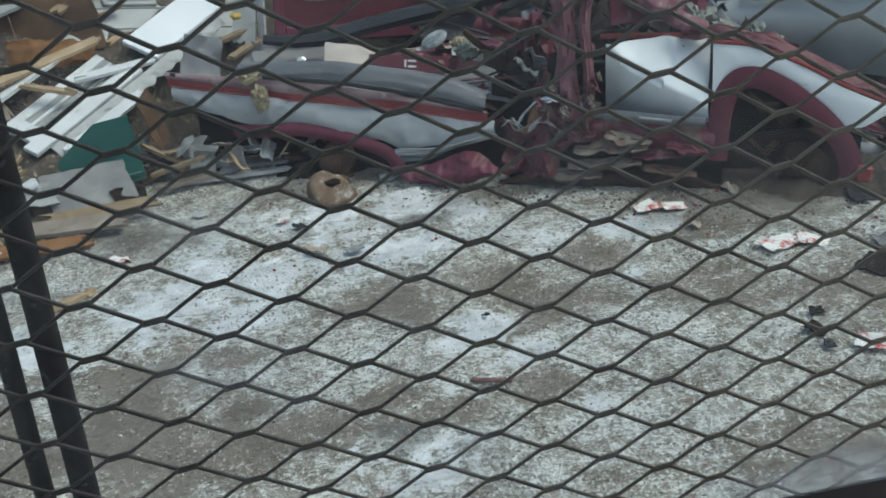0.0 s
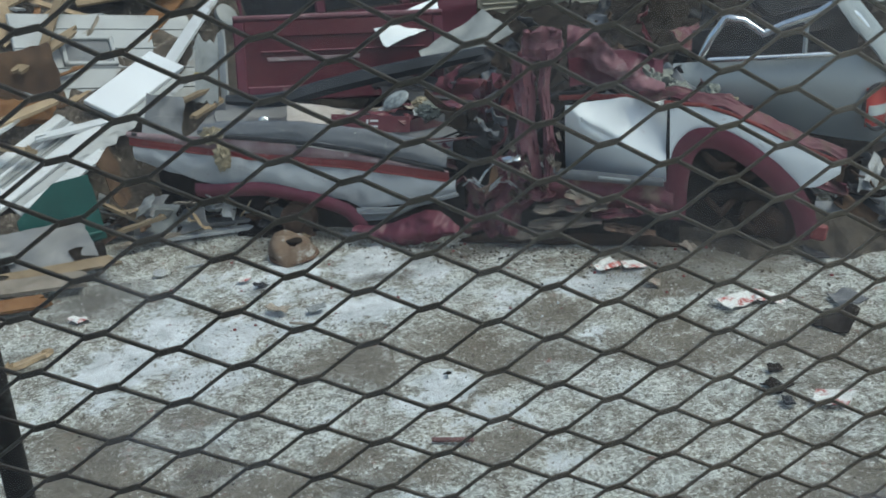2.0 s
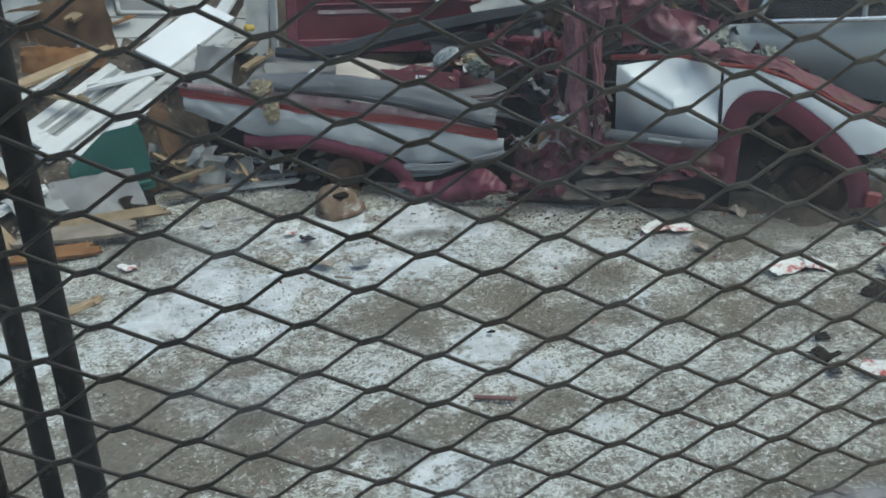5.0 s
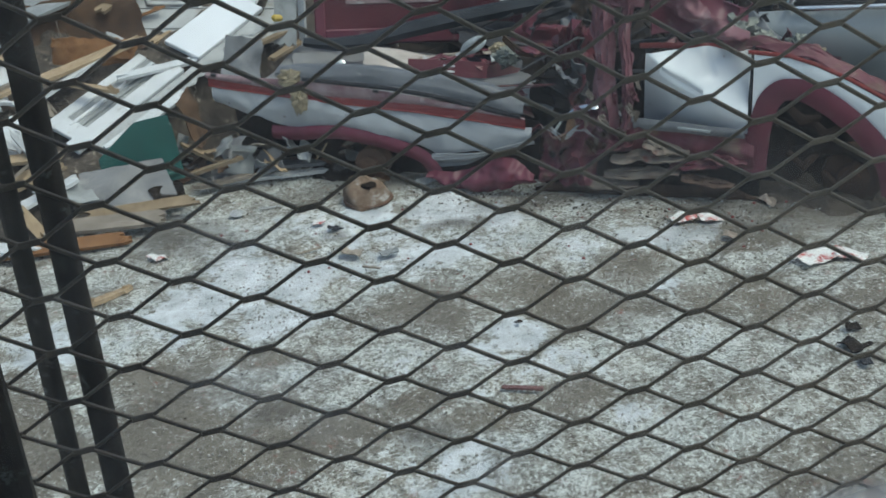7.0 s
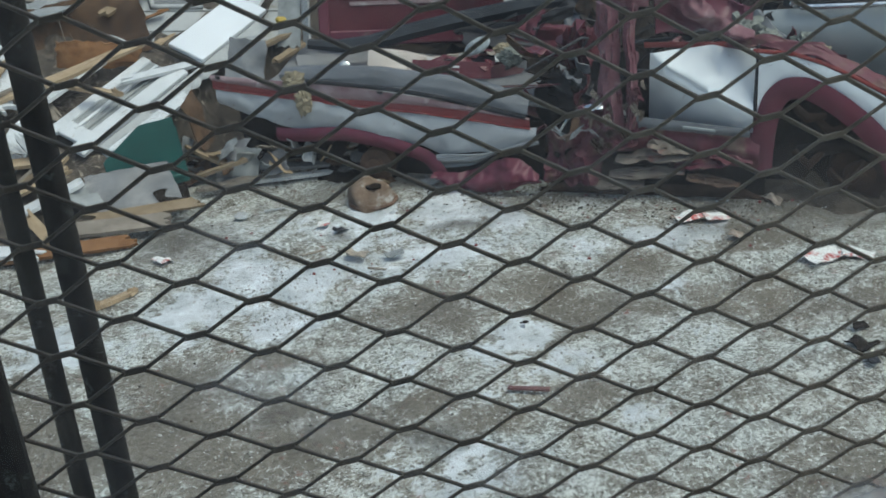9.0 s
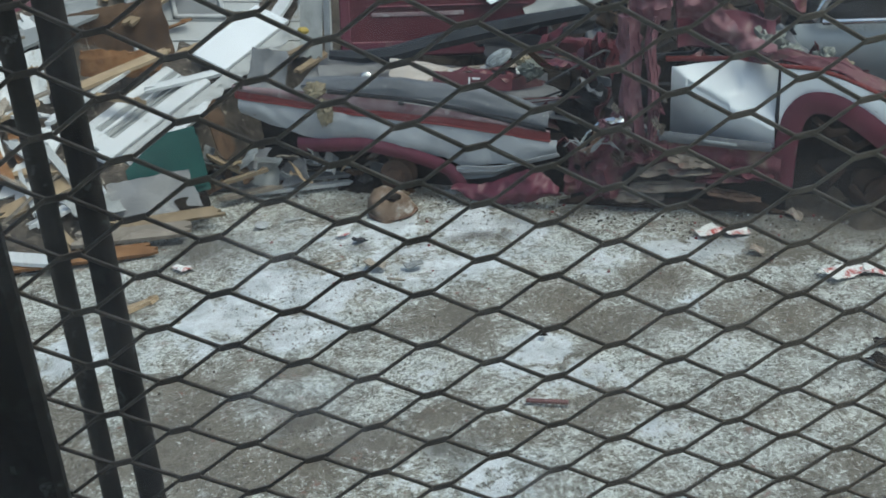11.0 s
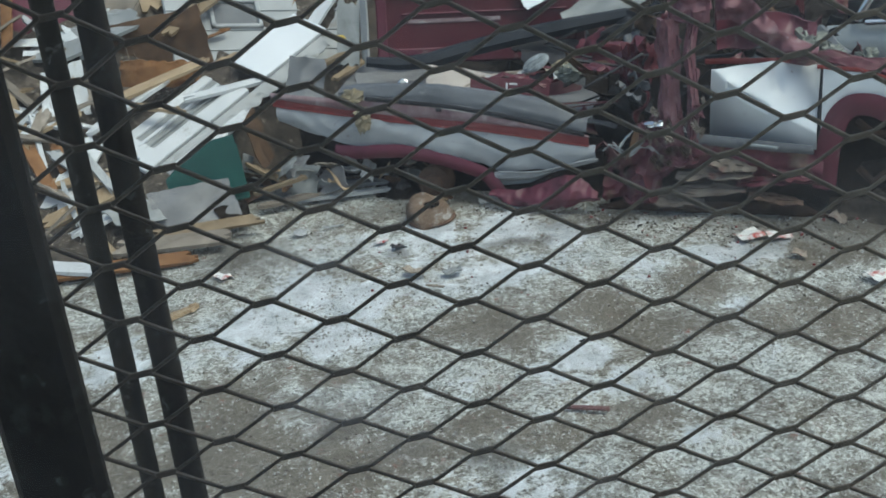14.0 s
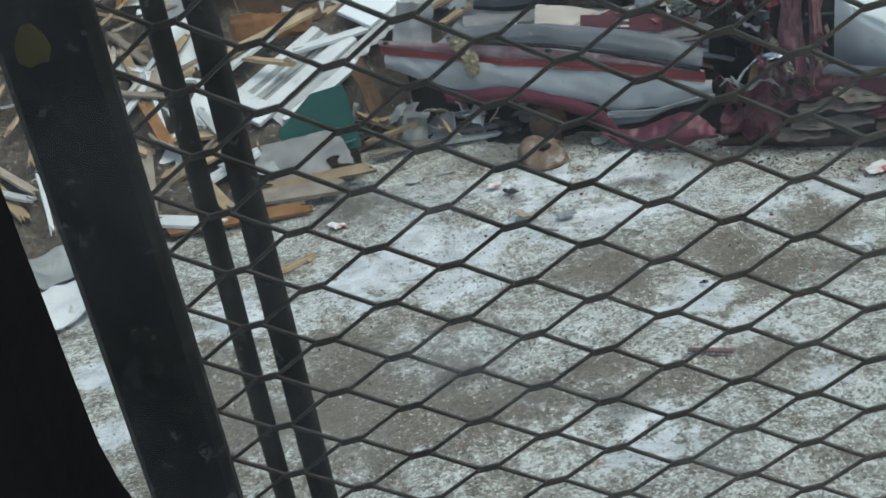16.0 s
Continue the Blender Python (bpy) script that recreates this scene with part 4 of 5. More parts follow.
        m_, word = rnd_.choice([(M_UNDER, "oily black"), (M_DARK, "black plastic"), (M_DARK, "black plastic"), (M_REDDIRTY, "dirty red metal"), (M_LINER, "dark grey plastic"), (M_BROWN, "dark brown lining"), (M_MAROON, "maroon metal"), (M_MAROON, "maroon metal"), (M_UNDER, "oily black")])
        ob = shred("scrap_shred", "crumpled %s piece in wreck tangle" % word, tuple(q), (rnd_.uniform(0.08, 0.34), rnd_.uniform(0.06, 0.2)), m_, 300 + k, "scrap", (rnd_.uniform(-80, 80), rnd_.uniform(-50, 50), rnd_.uniform(0, 180)), 0.006, 0.6)
        ob["group"] = "scrap tangle"
    for k in range(16):
        q = cw(rnd_.uniform(0.2, 1.5), rnd_.uniform(0.3, 0.85), rnd_.uniform(-0.6, -0.15))
        pts = [q + Vector((rnd_.uniform(-0.1, 0.1) * j, rnd_.uniform(-0.05, 0.05), rnd_.uniform(-0.06, 0.04) * j)) for j in range(5)]
        ob = smooth(part("cable", tube(pts, rnd_.uniform(0.004, 0.011), 6), rnd_.choice([M_DARK, M_DARK, M_UNDER, M_REDDIRTY])), 60)
        tagged(ob, "loose dark cable hanging from wreck", "cable", "loose cables")
    # torn edges hanging round the crushed pillars
    rp = random.Random(41)
    for k in range(30):
        q = cw(rp.uniform(0.62, 0.98), rp.uniform(0.30, 0.66), rp.uniform(0.04, 0.11))
        m_, word = rp.choice([(M_REDDIRTY, "muddy red metal"), (M_PINK, "chalky red metal"), (M_TORN, "cream lining"), (M_RUSTDARK, "dark rusty metal"), (M_UNDERLAY, "muddy lining")])
        size = (rp.uniform(0.03, 0.10), rp.uniform(0.015, 0.05))
        turn = (rp.uniform(60, 120), rp.uniform(40, 110), rp.uniform(-50, 10))
        ob = shred("scrap_shred", "small torn %s scrap hanging on wreck" % word, tuple(q), size, m_, 900 + k, "scrap", turn, 0.004, 0.9, 14.0)
        ob["group"] = "scrap tangle"
    for k in range(6):
        q = cw(0.40 + 0.03 * k, 0.36 + 0.012 * (k % 3), 0.06)
        ob = smooth(part("wire", tube([q + CAR_S * (0.04 * j) + Vector((0, 0, 0.035 * math.sin(1.4 * j + k))) for j in range(5)], 0.0035, 5), M_PANEL), 60)
        tagged(ob, "thin pale wire hanging from torn bed", "wire", "loose wires")
    # clutter under the raised bed side
    for k in range(60):
        x = rnd_.uniform(-0.85, 0.45)
        y = 6.42 - 0.35 * (x + 0.2) + rnd_.uniform(-0.12, 0.25)
        z = rnd_.uniform(0.02, 0.24) * (1.0 if y > 6.3 else 0.4)
        m_, word = rnd_.choice([(M_UNDER, "oily black"), (M_DARK, "black plastic"), (M_GREY, "grey plastic"), (M_FILM, "dusty grey plastic"), (M_OLDWOOD, "weathered wood"), (M_BROWN, "dark brown lining"), (M_RUST, "rusty metal"), (M_PANEL, "pale grey board"), (M_WOOD, "splintered pine")])
        ob = shred("debris_bit", "small broken %s piece under wreck" % word, (x, y, z), (rnd_.uniform(0.06, 0.26), rnd_.uniform(0.03, 0.12)), m_, 500 + k, "debris", (rnd_.uniform(-60, 60), rnd_.uniform(-30, 30), rnd_.uniform(0, 180)), 0.006, 0.35)
        ob["group"] = "debris under wreck"


build_scrap()


# ---- vehicles behind ----
def build_red_car():
    c = thing("red_car_wreck", "stacked dark red car body with empty windows", "wrecked car", (0.9, 8.4, 0.0))
    def s_(u, v):
        return (-0.75 + 1.9 * u, 0.02 * nz(u, v, 2, 5), 0.35 + 0.55 * v)
    smooth(part("body_side", shell(s_, 30, 14, 0.02), M_RED, c), 40)
    part("trim_line", box(1.6, 0.03, 0.025, 0.006, (0.1, -0.02, 0.60)), M_CHROME, c, "scratched bright trim line")
    part("bumper", box(1.7, 0.12, 0.16, 0.03, (0.15, -0.08, 0.42)), M_DARK, c, "dark plastic bumper")
    for x, w in ((-0.70, 0.10), (-0.05, 0.08), (0.62, 0.08), (1.12, 0.12)):
        part("pillar", box(w, 0.05, 0.62, 0.015, (x, 0.03, 1.2), pose(0, 0, 0, -10, 0, 0)), M_RED, c)
    # black panel behind the windows stands for the cabin's shade
    part("window_void", box(1.8, 0.02, 0.6, 0.004, (0.2, 0.25, 1.18)), M_DARK, c, "black sheet for the shaded empty cabin")
    part("roof", box(1.9, 0.9, 0.06, 0.025, (0.2, 0.5, 1.52)), M_RED, c)
    smooth(part("mirror", lathe([(0.05, -0.04), (0.09, -0.01), (0.09, 0.02), (0.07, 0.03)], 16, pose(-0.78, -0.06, 0.98, 50, 30, 20)), M_FILM, c, "broken grey mirror"), 50)


def build_silver_suv():
    """Silver estate body without wheels, set back behind the pickup."""
    o = cw(2.0, 0.0, -0.9)
    c = thing("silver_car_wreck", "silver car body with chrome window frame and red tail lamp", "wrecked car", o)
    inv = Matrix.Translation(-o)
    made = []

    def add(ob):
        made.append(ob)
    D = -0.9
    SILL = [(1.5, 0.80), (1.8, 0.815), (2.36, 0.835), (2.55, 0.83), (2.76, 0.66)]
    BASE = [(1.5, 0.50), (2.1, 0.40), (2.5, 0.33), (2.8, 0.28)]

    def body(u, v):
        s = 1.5 + 1.24 * u
        a, b = lerp_curve(BASE, s), lerp_curve(SILL, s)
        z = a + (b - a) * v
        return cw(s, z, D + 0.07 * math.sin(math.pi * v * 0.9) - 0.03 * (v > 0.72) * (v - 0.72) * 8 * 0.3 - 0.5 * max(0, u - 0.82) ** 1.4 + 0.008 * nz(s, z, 4, 5))
    add(smooth(part("body_side", shell(body, 34, 14, 0.02), M_SILVER), 50))
    top = [(1.66, 0.83), (1.72, 0.96), (1.80, 1.07), (1.90, 1.05), (2.01, 0.97), (2.12, 1.02), (2.30, 1.08), (2.38, 1.13)]
    add(smooth(part("window_frame", tube([cw(s, z, D + 0.03) for s, z in top], 0.024, 8), M_CHROME, None, "bent chrome window surround"), 50))
    add(smooth(part("window_sill", tube([cw(1.70, 0.825, D + 0.05), cw(2.1, 0.84, D + 0.06), cw(2.40, 0.85, D + 0.05)], 0.017, 8), M_CHROME, None, "chrome strip"), 50))
    add(smooth(part("window_divider", tube([cw(2.24, 0.84, D + 0.02), cw(2.25, 1.06, D)], 0.016, 6), M_SILVER, None), 50))
    # cabin shade put in as a black sheet behind the window
    add(smooth(part("cabin_void", shell(lambda u, v: cw(1.6 + 0.95 * u, 0.7 + 0.42 * v * (0.55 + 0.45 * u), D - 0.22 + 0.05 * nz(u, v, 3, 4)), 12, 8, 0.02), M_DARK, None, "black sheet for the shaded empty cabin"), 50))
    add(smooth(part("rear_pillar", shell(lambda u, v: cw(2.36 + 0.30 * (1 - u) + 0.16 * v, 0.80 + 0.37 * u - 0.06 * v, D + 0.05 - 0.14 * v * v + 0.01 * nz(u, v, 1, 5)), 14, 8, 0.02), M_SILVER, None, "dented silver rear pillar"), 50))
    add(smooth(part("pillar_edge", tube([cw(2.40, 1.15, D + 0.02), cw(2.52, 1.05, D + 0.02), cw(2.66, 0.86, D + 0.0), cw(2.73, 0.66, D - 0.03)], 0.022, 8), M_CHROME, None, "bright pillar edge"), 50))
    lamp = smooth(part("tail_lamp", shell(lambda u, v: cw(2.585 + 0.13 * u, 0.43 + 0.23 * v, D + 0.09 - 0.08 * u * u + 0.02 * math.sin(math.pi * v)), 8, 10, 0.03), M_LAMPRED, None, "red and white tail lamp"), 50)
    add(lamp)
    add(smooth(part("lamp_band", shell(lambda u, v: cw(2.60 + 0.10 * u, 0.50 + 0.06 * v, D + 0.098 - 0.07 * u * u + 0.02 * math.sin(math.pi * (0.38 + 0.2 * v))), 6, 3, 0.02), M_CLEAR, lamp, "clear reversing lamp"), 50))
    add(smooth(part("rear_bumper", tube([cw(2.30, 0.08, D + 0.5), cw(2.55, 0.05, D + 0.42), cw(2.75, 0.10, D + 0.3), cw(2.86, 0.2, D + 0.1)], 0.028, 8, 1.6), M_WHITE, None, "hanging silver bumper"), 50))
    # shade below the body put in as a near-black sheet
    add(smooth(part("chassis", shell(lambda u, v: cw(1.5 + 1.25 * u, -0.02 + 0.5 * v, D - 0.12 + 0.14 * nz(u * 3, v * 2, 6, 2)), 26, 12, 0.02), M_UNDER, None, "near-black crumpled sheet for the shaded underside"), 40))
    add(smooth(part("lamp_gasket", tube([cw(2.655 + 0.085 * math.cos(a / 16 * 2 * math.pi), 0.545 + 0.135 * math.sin(a / 16 * 2 * math.pi), D + 0.075 - 0.02 * math.cos(a / 16 * 2 * math.pi)) for a in range(17)], 0.012, 6), M_DARK, lamp), 50))
    for ob in made:
        ob.data.transform(inv)
        if not ob.parent:
            ob.parent = c
    rq = random.Random(71)
    for k in range(40):
        q = cw(rq.uniform(1.9, 3.0), rq.uniform(0.03, 0.36), rq.uniform(-0.75, -0.3))
        m_, word = rq.choice([(M_UNDER, "oily black"), (M_DARK, "black plastic"), (M_LINER, "dark grey plastic"), (M_BROWN, "dark brown lining"), (M_REDDIRTY, "dirty red metal"), (M_FILM, "dusty grey plastic"), (M_PANEL, "pale grey plastic")])
        o2 = shred("scrap_shred", "crumpled %s piece between wrecks" % word, tuple(q), (rq.uniform(0.1, 0.36), rq.uniform(0.05, 0.16)), m_, 700 + k, "scrap", (rq.uniform(-70, 70), rq.uniform(-40, 40), rq.uniform(0, 180)), 0.006, 0.5)
        o2["group"] = "scrap tangle"


def build_van():
    c = thing("van_wreck", "cream van side with ribbed panels, lying behind wrecks", "wrecked van", (3.9, 9.6, 0.0))
    smooth(part("body_side", shell(lambda u, v: (-1.5 + 3.2 * u, 0.015 * nz(u, v, 1, 4), 0.35 + 1.3 * v), 20, 10, 0.03), M_TAN, c), 50)
    for k in range(5):
        part("rib", box(3.1, 0.02, 0.018, 0.005, (0.1, -0.015, 0.45 + 0.05 * k)), M_TAN, c)
    part("rail", box(3.2, 0.05, 0.06, 0.01, (0.1, -0.02, 0.36)), M_DARK, c, "dark lower rail")
    smooth(part("handle", tube([(-0.9, -0.05, 0.5), (-0.9, -0.09, 0.66), (-0.65, -0.09, 0.66), (-0.65, -0.05, 0.5)], 0.012, 6), M_DARK, c, "dark grab handle"), 50)
    c.rotation_euler = (0, 0, radians(-12))


def build_wheel(at, turn):
    w = thing("car_wheel", "car wheel with pale multi-spoke alloy rim and black tyre", "wheel", at)
    smooth(part("tyre", lathe([(0.20, -0.09), (0.28, -0.10), (0.31, -0.07), (0.315, 0.0), (0.31, 0.07), (0.28, 0.10), (0.20, 0.09)], 32), M_DARK, w), 40)
    rim = smooth(part("rim", lathe([(0.03, 0.03), (0.185, 0.03), (0.20, 0.092), (0.215, 0.095), (0.20, 0.05), (0.05, 0.0)], 32), M_DARK, w), 40)
    for k in range(10):
        part("spoke", box(0.17, 0.03, 0.02, 0.005, (0.11, 0, 0.075), pose(0, 0, 0, 0, 0, 36 * k)), M_WHITE, rim)
    part("hub_cap", lathe([(0.045, 0.06), (0.045, 0.085), (0.02, 0.092)], 16), M_CHROME, rim)
    w.rotation_euler = [radians(a) for a in turn]


build_red_car()
build_silver_suv()
build_van()
build_wheel(tuple(cw(2.2, 1.18, -1.6)), (80, 0, -20))


# ---- heaps ----
def pile_h(x, y):
    """Height of the timber heap on the yard's far corner."""
    h = 0.5 * (y - 5.75) - 0.15 * (x + 1.0)
    return max(-0.05, min(h, 1.35 + 0.05 * nz(x, y, 2, 1.0)))


def heap(name, label, material, x0, x1, y0, y1, hf, step, seed, rough=0.06):
    nx, ny = int((x1 - x0) / step), int((y1 - y0) / step)
    bm = bmesh.new()
    g = [[bm.verts.new((x0 + (x1 - x0) * i / nx, y0 + (y1 - y0) * j / ny, 0)) for j in range(ny + 1)] for i in range(nx + 1)]
    for r in g:
        for v in r:
            v.co.z = hf(v.co.x, v.co.y) + rough * (nz(v.co.x, v.co.y, seed, 4) + 0.7 * nz(v.co.x, v.co.y, seed, 11))
    for a, b in zip(g, g[1:]):
        for j in range(ny):
            bm.faces.new((a[j], b[j], b[j + 1], a[j + 1]))
    return tagged(part(name, bm, material), label, "debris heap", kind="stuff")


def left_heap(x, y):
    edge = min(1.0, max(0.0, (-0.70 - x + 0.6 * (y - 6.6)) / 0.3))
    return max(-0.12, (pile_h(x, y) - 0.10) * edge - 0.10 * (1 - edge))


heap("debris_heap", "heap of dark broken timber and rubbish", M_DEBRIS, -5.0, 0.5, 5.3, 11.5, left_heap, 0.06, 3)


def back_heap(x, y):
    return max(-0.15, min(0.55, 0.45 * (y - 6.15 + 0.42 * (x - 0.3))) * min(1.0, max(0.0, (x + 0.3) / 0.5)) * min(1.0, max(0, (6.5 - x) / 1.0))) - 0.06


def dark_mound(x, y):
    """Dark mound added for the shade under the wreck's front wheel and along its foot."""
    q = Vector((x, y, 0)) - CAR_O
    s, d = q.dot(CAR_S), q.dot(CAR_N)
    h = 0.11 * max(0.0, 1 - ((s - 2.15) / 0.75) ** 2) * max(0.0, 1 - ((d + 0.22) / 0.34) ** 2) + 0.035 * max(0.0, 1 - ((s - 2.6) / 0.8) ** 2) * max(0.0, 1 - ((d + 0.1) / 0.4) ** 2)
    return h * (1 + 0.8 * nz(x, y, 6, 7)) - 0.045


# added mound, dark in colour so the ground under the wheel looks shaded
heap("dark_heap", "low dark mound added for the shade under wreck", M_MOUND, 1.9, 3.9, 4.1, 6.0, dark_mound, 0.03, 12, 0.03)
heap("scrap_heap", "heap of dark crushed scrap behind wrecks", M_UNDER, -0.4, 6.5, 5.4, 15.0, back_heap, 0.08, 7, 0.10)


def board(p0, p1, width, thick, material, label, tilt=0.0, name="plank", splinter=0.03, seed=0, category="plank", group="loose planks"):
    """A plank from p0 to p1 with splintered ends; its face looks up, turned by tilt degrees about its length."""
    a, b = Vector(p0), Vector(p1)
    d = b - a
    length = d.length
    rnd = random.Random(seed)

    def fn(u, v):
        x = (u - 0.5) * length
        if u == 0 or u == 1:
            x += (1 if u else -1) * splinter * rnd.uniform(-1, 1) * 1.5
        return (x, (v - 0.5) * width * (1 + 0.03 * nz(u * 3, seed, 2, 3)), thick / 2 + 0.004 * nz(u * 4, v, seed, 1.5))
    ob = part(name, shell(fn, 10, 6, thick), material)
    dn = d.normalized()
    sidev = Vector((0, 0, 1)).cross(dn)
    sidev = sidev.normalized() if sidev.length > 1e-4 else Vector((1, 0, 0))
    up = dn.cross(sidev)
    r = Matrix((dn, sidev, up)).transposed().to_4x4()
    ob.matrix_basis = Matrix.Translation((a + b) / 2) @ r @ pose(0, 0, 0, tilt, 0, 0)
    return tagged(ob, label, category, group)


def build_door():
    d = thing("panelled_door", "broken white panelled door lying on timber heap", "door", (-0.98, 7.05, 0.70))
    a, b = Vector((-1.440, 6.450, 0.401)), Vector((-0.337, 7.620, 0.841))
    dn = (b - a).normalized()
    sv = Vector((0, 0, 1)).cross(dn).normalized()
    up = dn.cross(sv)
    d.matrix_basis = Matrix.Translation((a + b) / 2) @ Matrix((dn, sv, up)).transposed().to_4x4() @ pose(0, 0, 0, 20, 0, 0)
    ln = (b - a).length
    part("slab", box(ln * 0.40, 0.29, 0.035, 0.006, (ln * 0.31, 0.0, 0.006)), M_SLAB, d, "clean bright white slab")
    part("stile", box(ln * 0.56, 0.11, 0.035, 0.006, (-ln * 0.25, -0.085, 0)), M_BOARD, d)
    part("stile", box(ln * 0.50, 0.07, 0.035, 0.006, (-ln * 0.25, 0.16, -0.004)), M_BOARD, d)
    part("rail", box(0.12, 0.20, 0.033, 0.006, (-ln * 0.5 + 0.07, 0.05, -0.002)), M_BOARD, d)
    part("panel", box(ln * 0.46, 0.17, 0.014, 0.003, (-ln * 0.23, 0.05, -0.008)), M_FILM, d, "recessed grey panel")
    part("moulding", box(ln * 0.44, 0.022, 0.03, 0.006, (-ln * 0.23, 0.06, 0.006)), M_BOARD, d)
    part("moulding", box(ln * 0.44, 0.014, 0.026, 0.005, (-ln * 0.23, 0.01, 0.002)), M_FILM, d)
    part("splintered_edge", shell(lambda u, v: (ln * (u - 0.5) * 0.94, -0.145 - 0.075 * v - (0.03 * nz(u, v, 2, 26) if v > 0.6 else 0), -0.012 - 0.045 * v), 90, 3, 0.012), M_PANEL, d, "broken grey core edge")


build_door()


def build_window_panel():
    p = thing("wall_panel", "grey white clad wall panel with a small window", "wall panel", (-0.70, 7.78, 0.88))
    p.rotation_euler = (radians(42), radians(10), radians(18))
    part("cladding", box(1.25, 0.75, 0.04, 0.008), M_PANEL, p)
    for k in range(4):
        part("lap", box(1.24, 0.012, 0.012, 0.003, (0, -0.27 + 0.17 * k, 0.024)), M_PANEL, p)
    for x, y, sx, sy in ((0, -0.11, 0.36, 0.03), (0, 0.11, 0.36, 0.03), (-0.165, 0, 0.03, 0.25), (0.165, 0, 0.03, 0.25)):
        part("window_frame", box(sx, sy, 0.04, 0.006, (x - 0.15, y + 0.03, 0.035)), M_PANEL, p)
    part("pane", box(0.30, 0.19, 0.01, 0.002, (-0.15, 0.03, 0.026)), M_LINER, p, "dull dark grey pane")


build_window_panel()

PLANKS = [
    # from, to, width, material, tilt
    ((-1.60, 6.80, 0.68), (-1.02, 7.16, 0.78), 0.09, M_WOOD, 12), ((-1.42, 6.72, 0.66), (-1.15, 6.66, 0.60), 0.06, M_WOOD, 0),
    ((-1.12, 6.85, 0.63), (-0.69, 7.10, 0.62), 0.07, M_BOARD, 15), ((-1.72, 6.62, 0.55), (-1.28, 6.98, 0.72), 0.07, M_BOARD, 5),
    ((-1.33, 5.92, 0.10), (-0.72, 6.00, 0.09), 0.07, M_WOOD, 30), ((-1.85, 5.66, 0.05), (-1.09, 5.68, 0.04), 0.09, M_CHIP, 20),
    ((-1.50, 5.80, 0.10), (-0.90, 5.84, 0.07), 0.14, M_OLDWOOD, 10), ((-1.95, 6.05, 0.2), (-1.45, 6.25, 0.33), 0.12, M_WOOD, 20),
    ((-1.98, 6.35, 0.35), (-1.52, 6.28, 0.36), 0.10, M_WOOD, 10), ((-1.75, 5.95, 0.16), (-1.38, 6.15, 0.25), 0.10, M_BOARD, 0),
    ((-1.25, 7.35, 0.95), (-0.9, 7.75, 1.1), 0.07, M_WOOD, 20), 
    ((-0.72, 6.28, 0.06), (-0.30, 6.42, 0.05), 0.06, M_OLDWOOD, 0), ((-0.75, 6.35, 0.12), (-0.45, 6.30, 0.2), 0.05, M_WOOD, 0),
    ((-0.78, 6.52, 0.25), (-0.55, 6.45, 0.12), 0.05, M_WOOD, 10), ((-0.55, 6.38, 0.03), (0.35, 6.36, 0.03), 0.05, M_PANEL, 0),
    ((-0.6, 6.45, 0.08), (0.1, 6.45, 0.06), 0.08, M_GREY, 5), ((-0.20, 7.05, 0.58), (0.03, 7.30, 0.63), 0.05, M_WOOD, 10), ((-1.19, 6.36, 0.34), (-0.76, 6.85, 0.49), 0.08, M_BOARD, 18), ((-0.97, 7.35, 0.70), (-0.70, 7.75, 0.79), 0.05, M_WOOD, 20),
    ((-2.2, 6.6, 0.55), (-1.75, 6.75, 0.66), 0.1, M_WOOD, 0), ((-2.3, 6.9, 0.7), (-1.8, 6.65, 0.6), 0.13, M_BOARD, 10),
    ((-1.95, 5.75, 0.08), (-1.55, 5.62, 0.05), 0.12, M_BOARD, 0), ((-1.2, 4.95, 0.015), (-1.03, 5.08, 0.012), 0.045, M_WOOD, 0),
    ((-0.35, 7.55, 0.80), (0.05, 8.2, 1.15), 0.10, M_BOARD, 0), ((-0.50, 8.0, 0.95), (-0.15, 8.45, 1.22), 0.16, M_CHIP, 20),
    ((-1.1, 7.5, 1.02), (-0.95, 8.1, 1.35), 0.06, M_WOOD, 0), ((-1.35, 7.7, 1.05), (-1.5, 8.3, 1.5), 0.2, M_WOOD, 10),
    ((-0.9, 8.2, 1.3), (-0.2, 8.35, 1.32), 0.3, M_WOOD, 40), ((-1.9, 8.0, 1.2), (-1.2, 8.3, 1.4), 0.35, M_WOOD, 30),
    ((-0.10, 7.20, 0.62), (-0.04, 7.42, 1.0), 0.15, M_FILM, 5), ((-0.28, 7.15, 0.66), (0.0, 7.3, 0.72), 0.05, M_WOOD, 5), ((0.02, 7.25, 0.6), (0.06, 7.3, 1.05), 0.05, M_PANEL, 0),
    ((-2.1, 7.3, 0.9), (-1.5, 7.6, 1.05), 0.4, M_FILM, 10), ((-1.9, 6.2, 0.25), (-1.7, 6.6, 0.5), 0.16, M_BOARD, 25),
]
NAMES = {M_WOOD: "splintered raw pine plank in timber heap", M_BOARD: "white painted broken board in timber heap", M_OLDWOOD: "grey weathered board in timber heap",
         M_CHIP: "torn brown fibreboard strip in timber heap", M_PANEL: "thin pale grey strip on ground", M_GREY: "grey plastic strip on ground", M_FILM: "dusty grey sheet in timber heap"}
for k, (p0, p1, w, m_, tilt) in enumerate(PLANKS):
    board(p0, p1, w, 0.022, m_, NAMES[m_], tilt, seed=k)
rnd = random.Random(5)
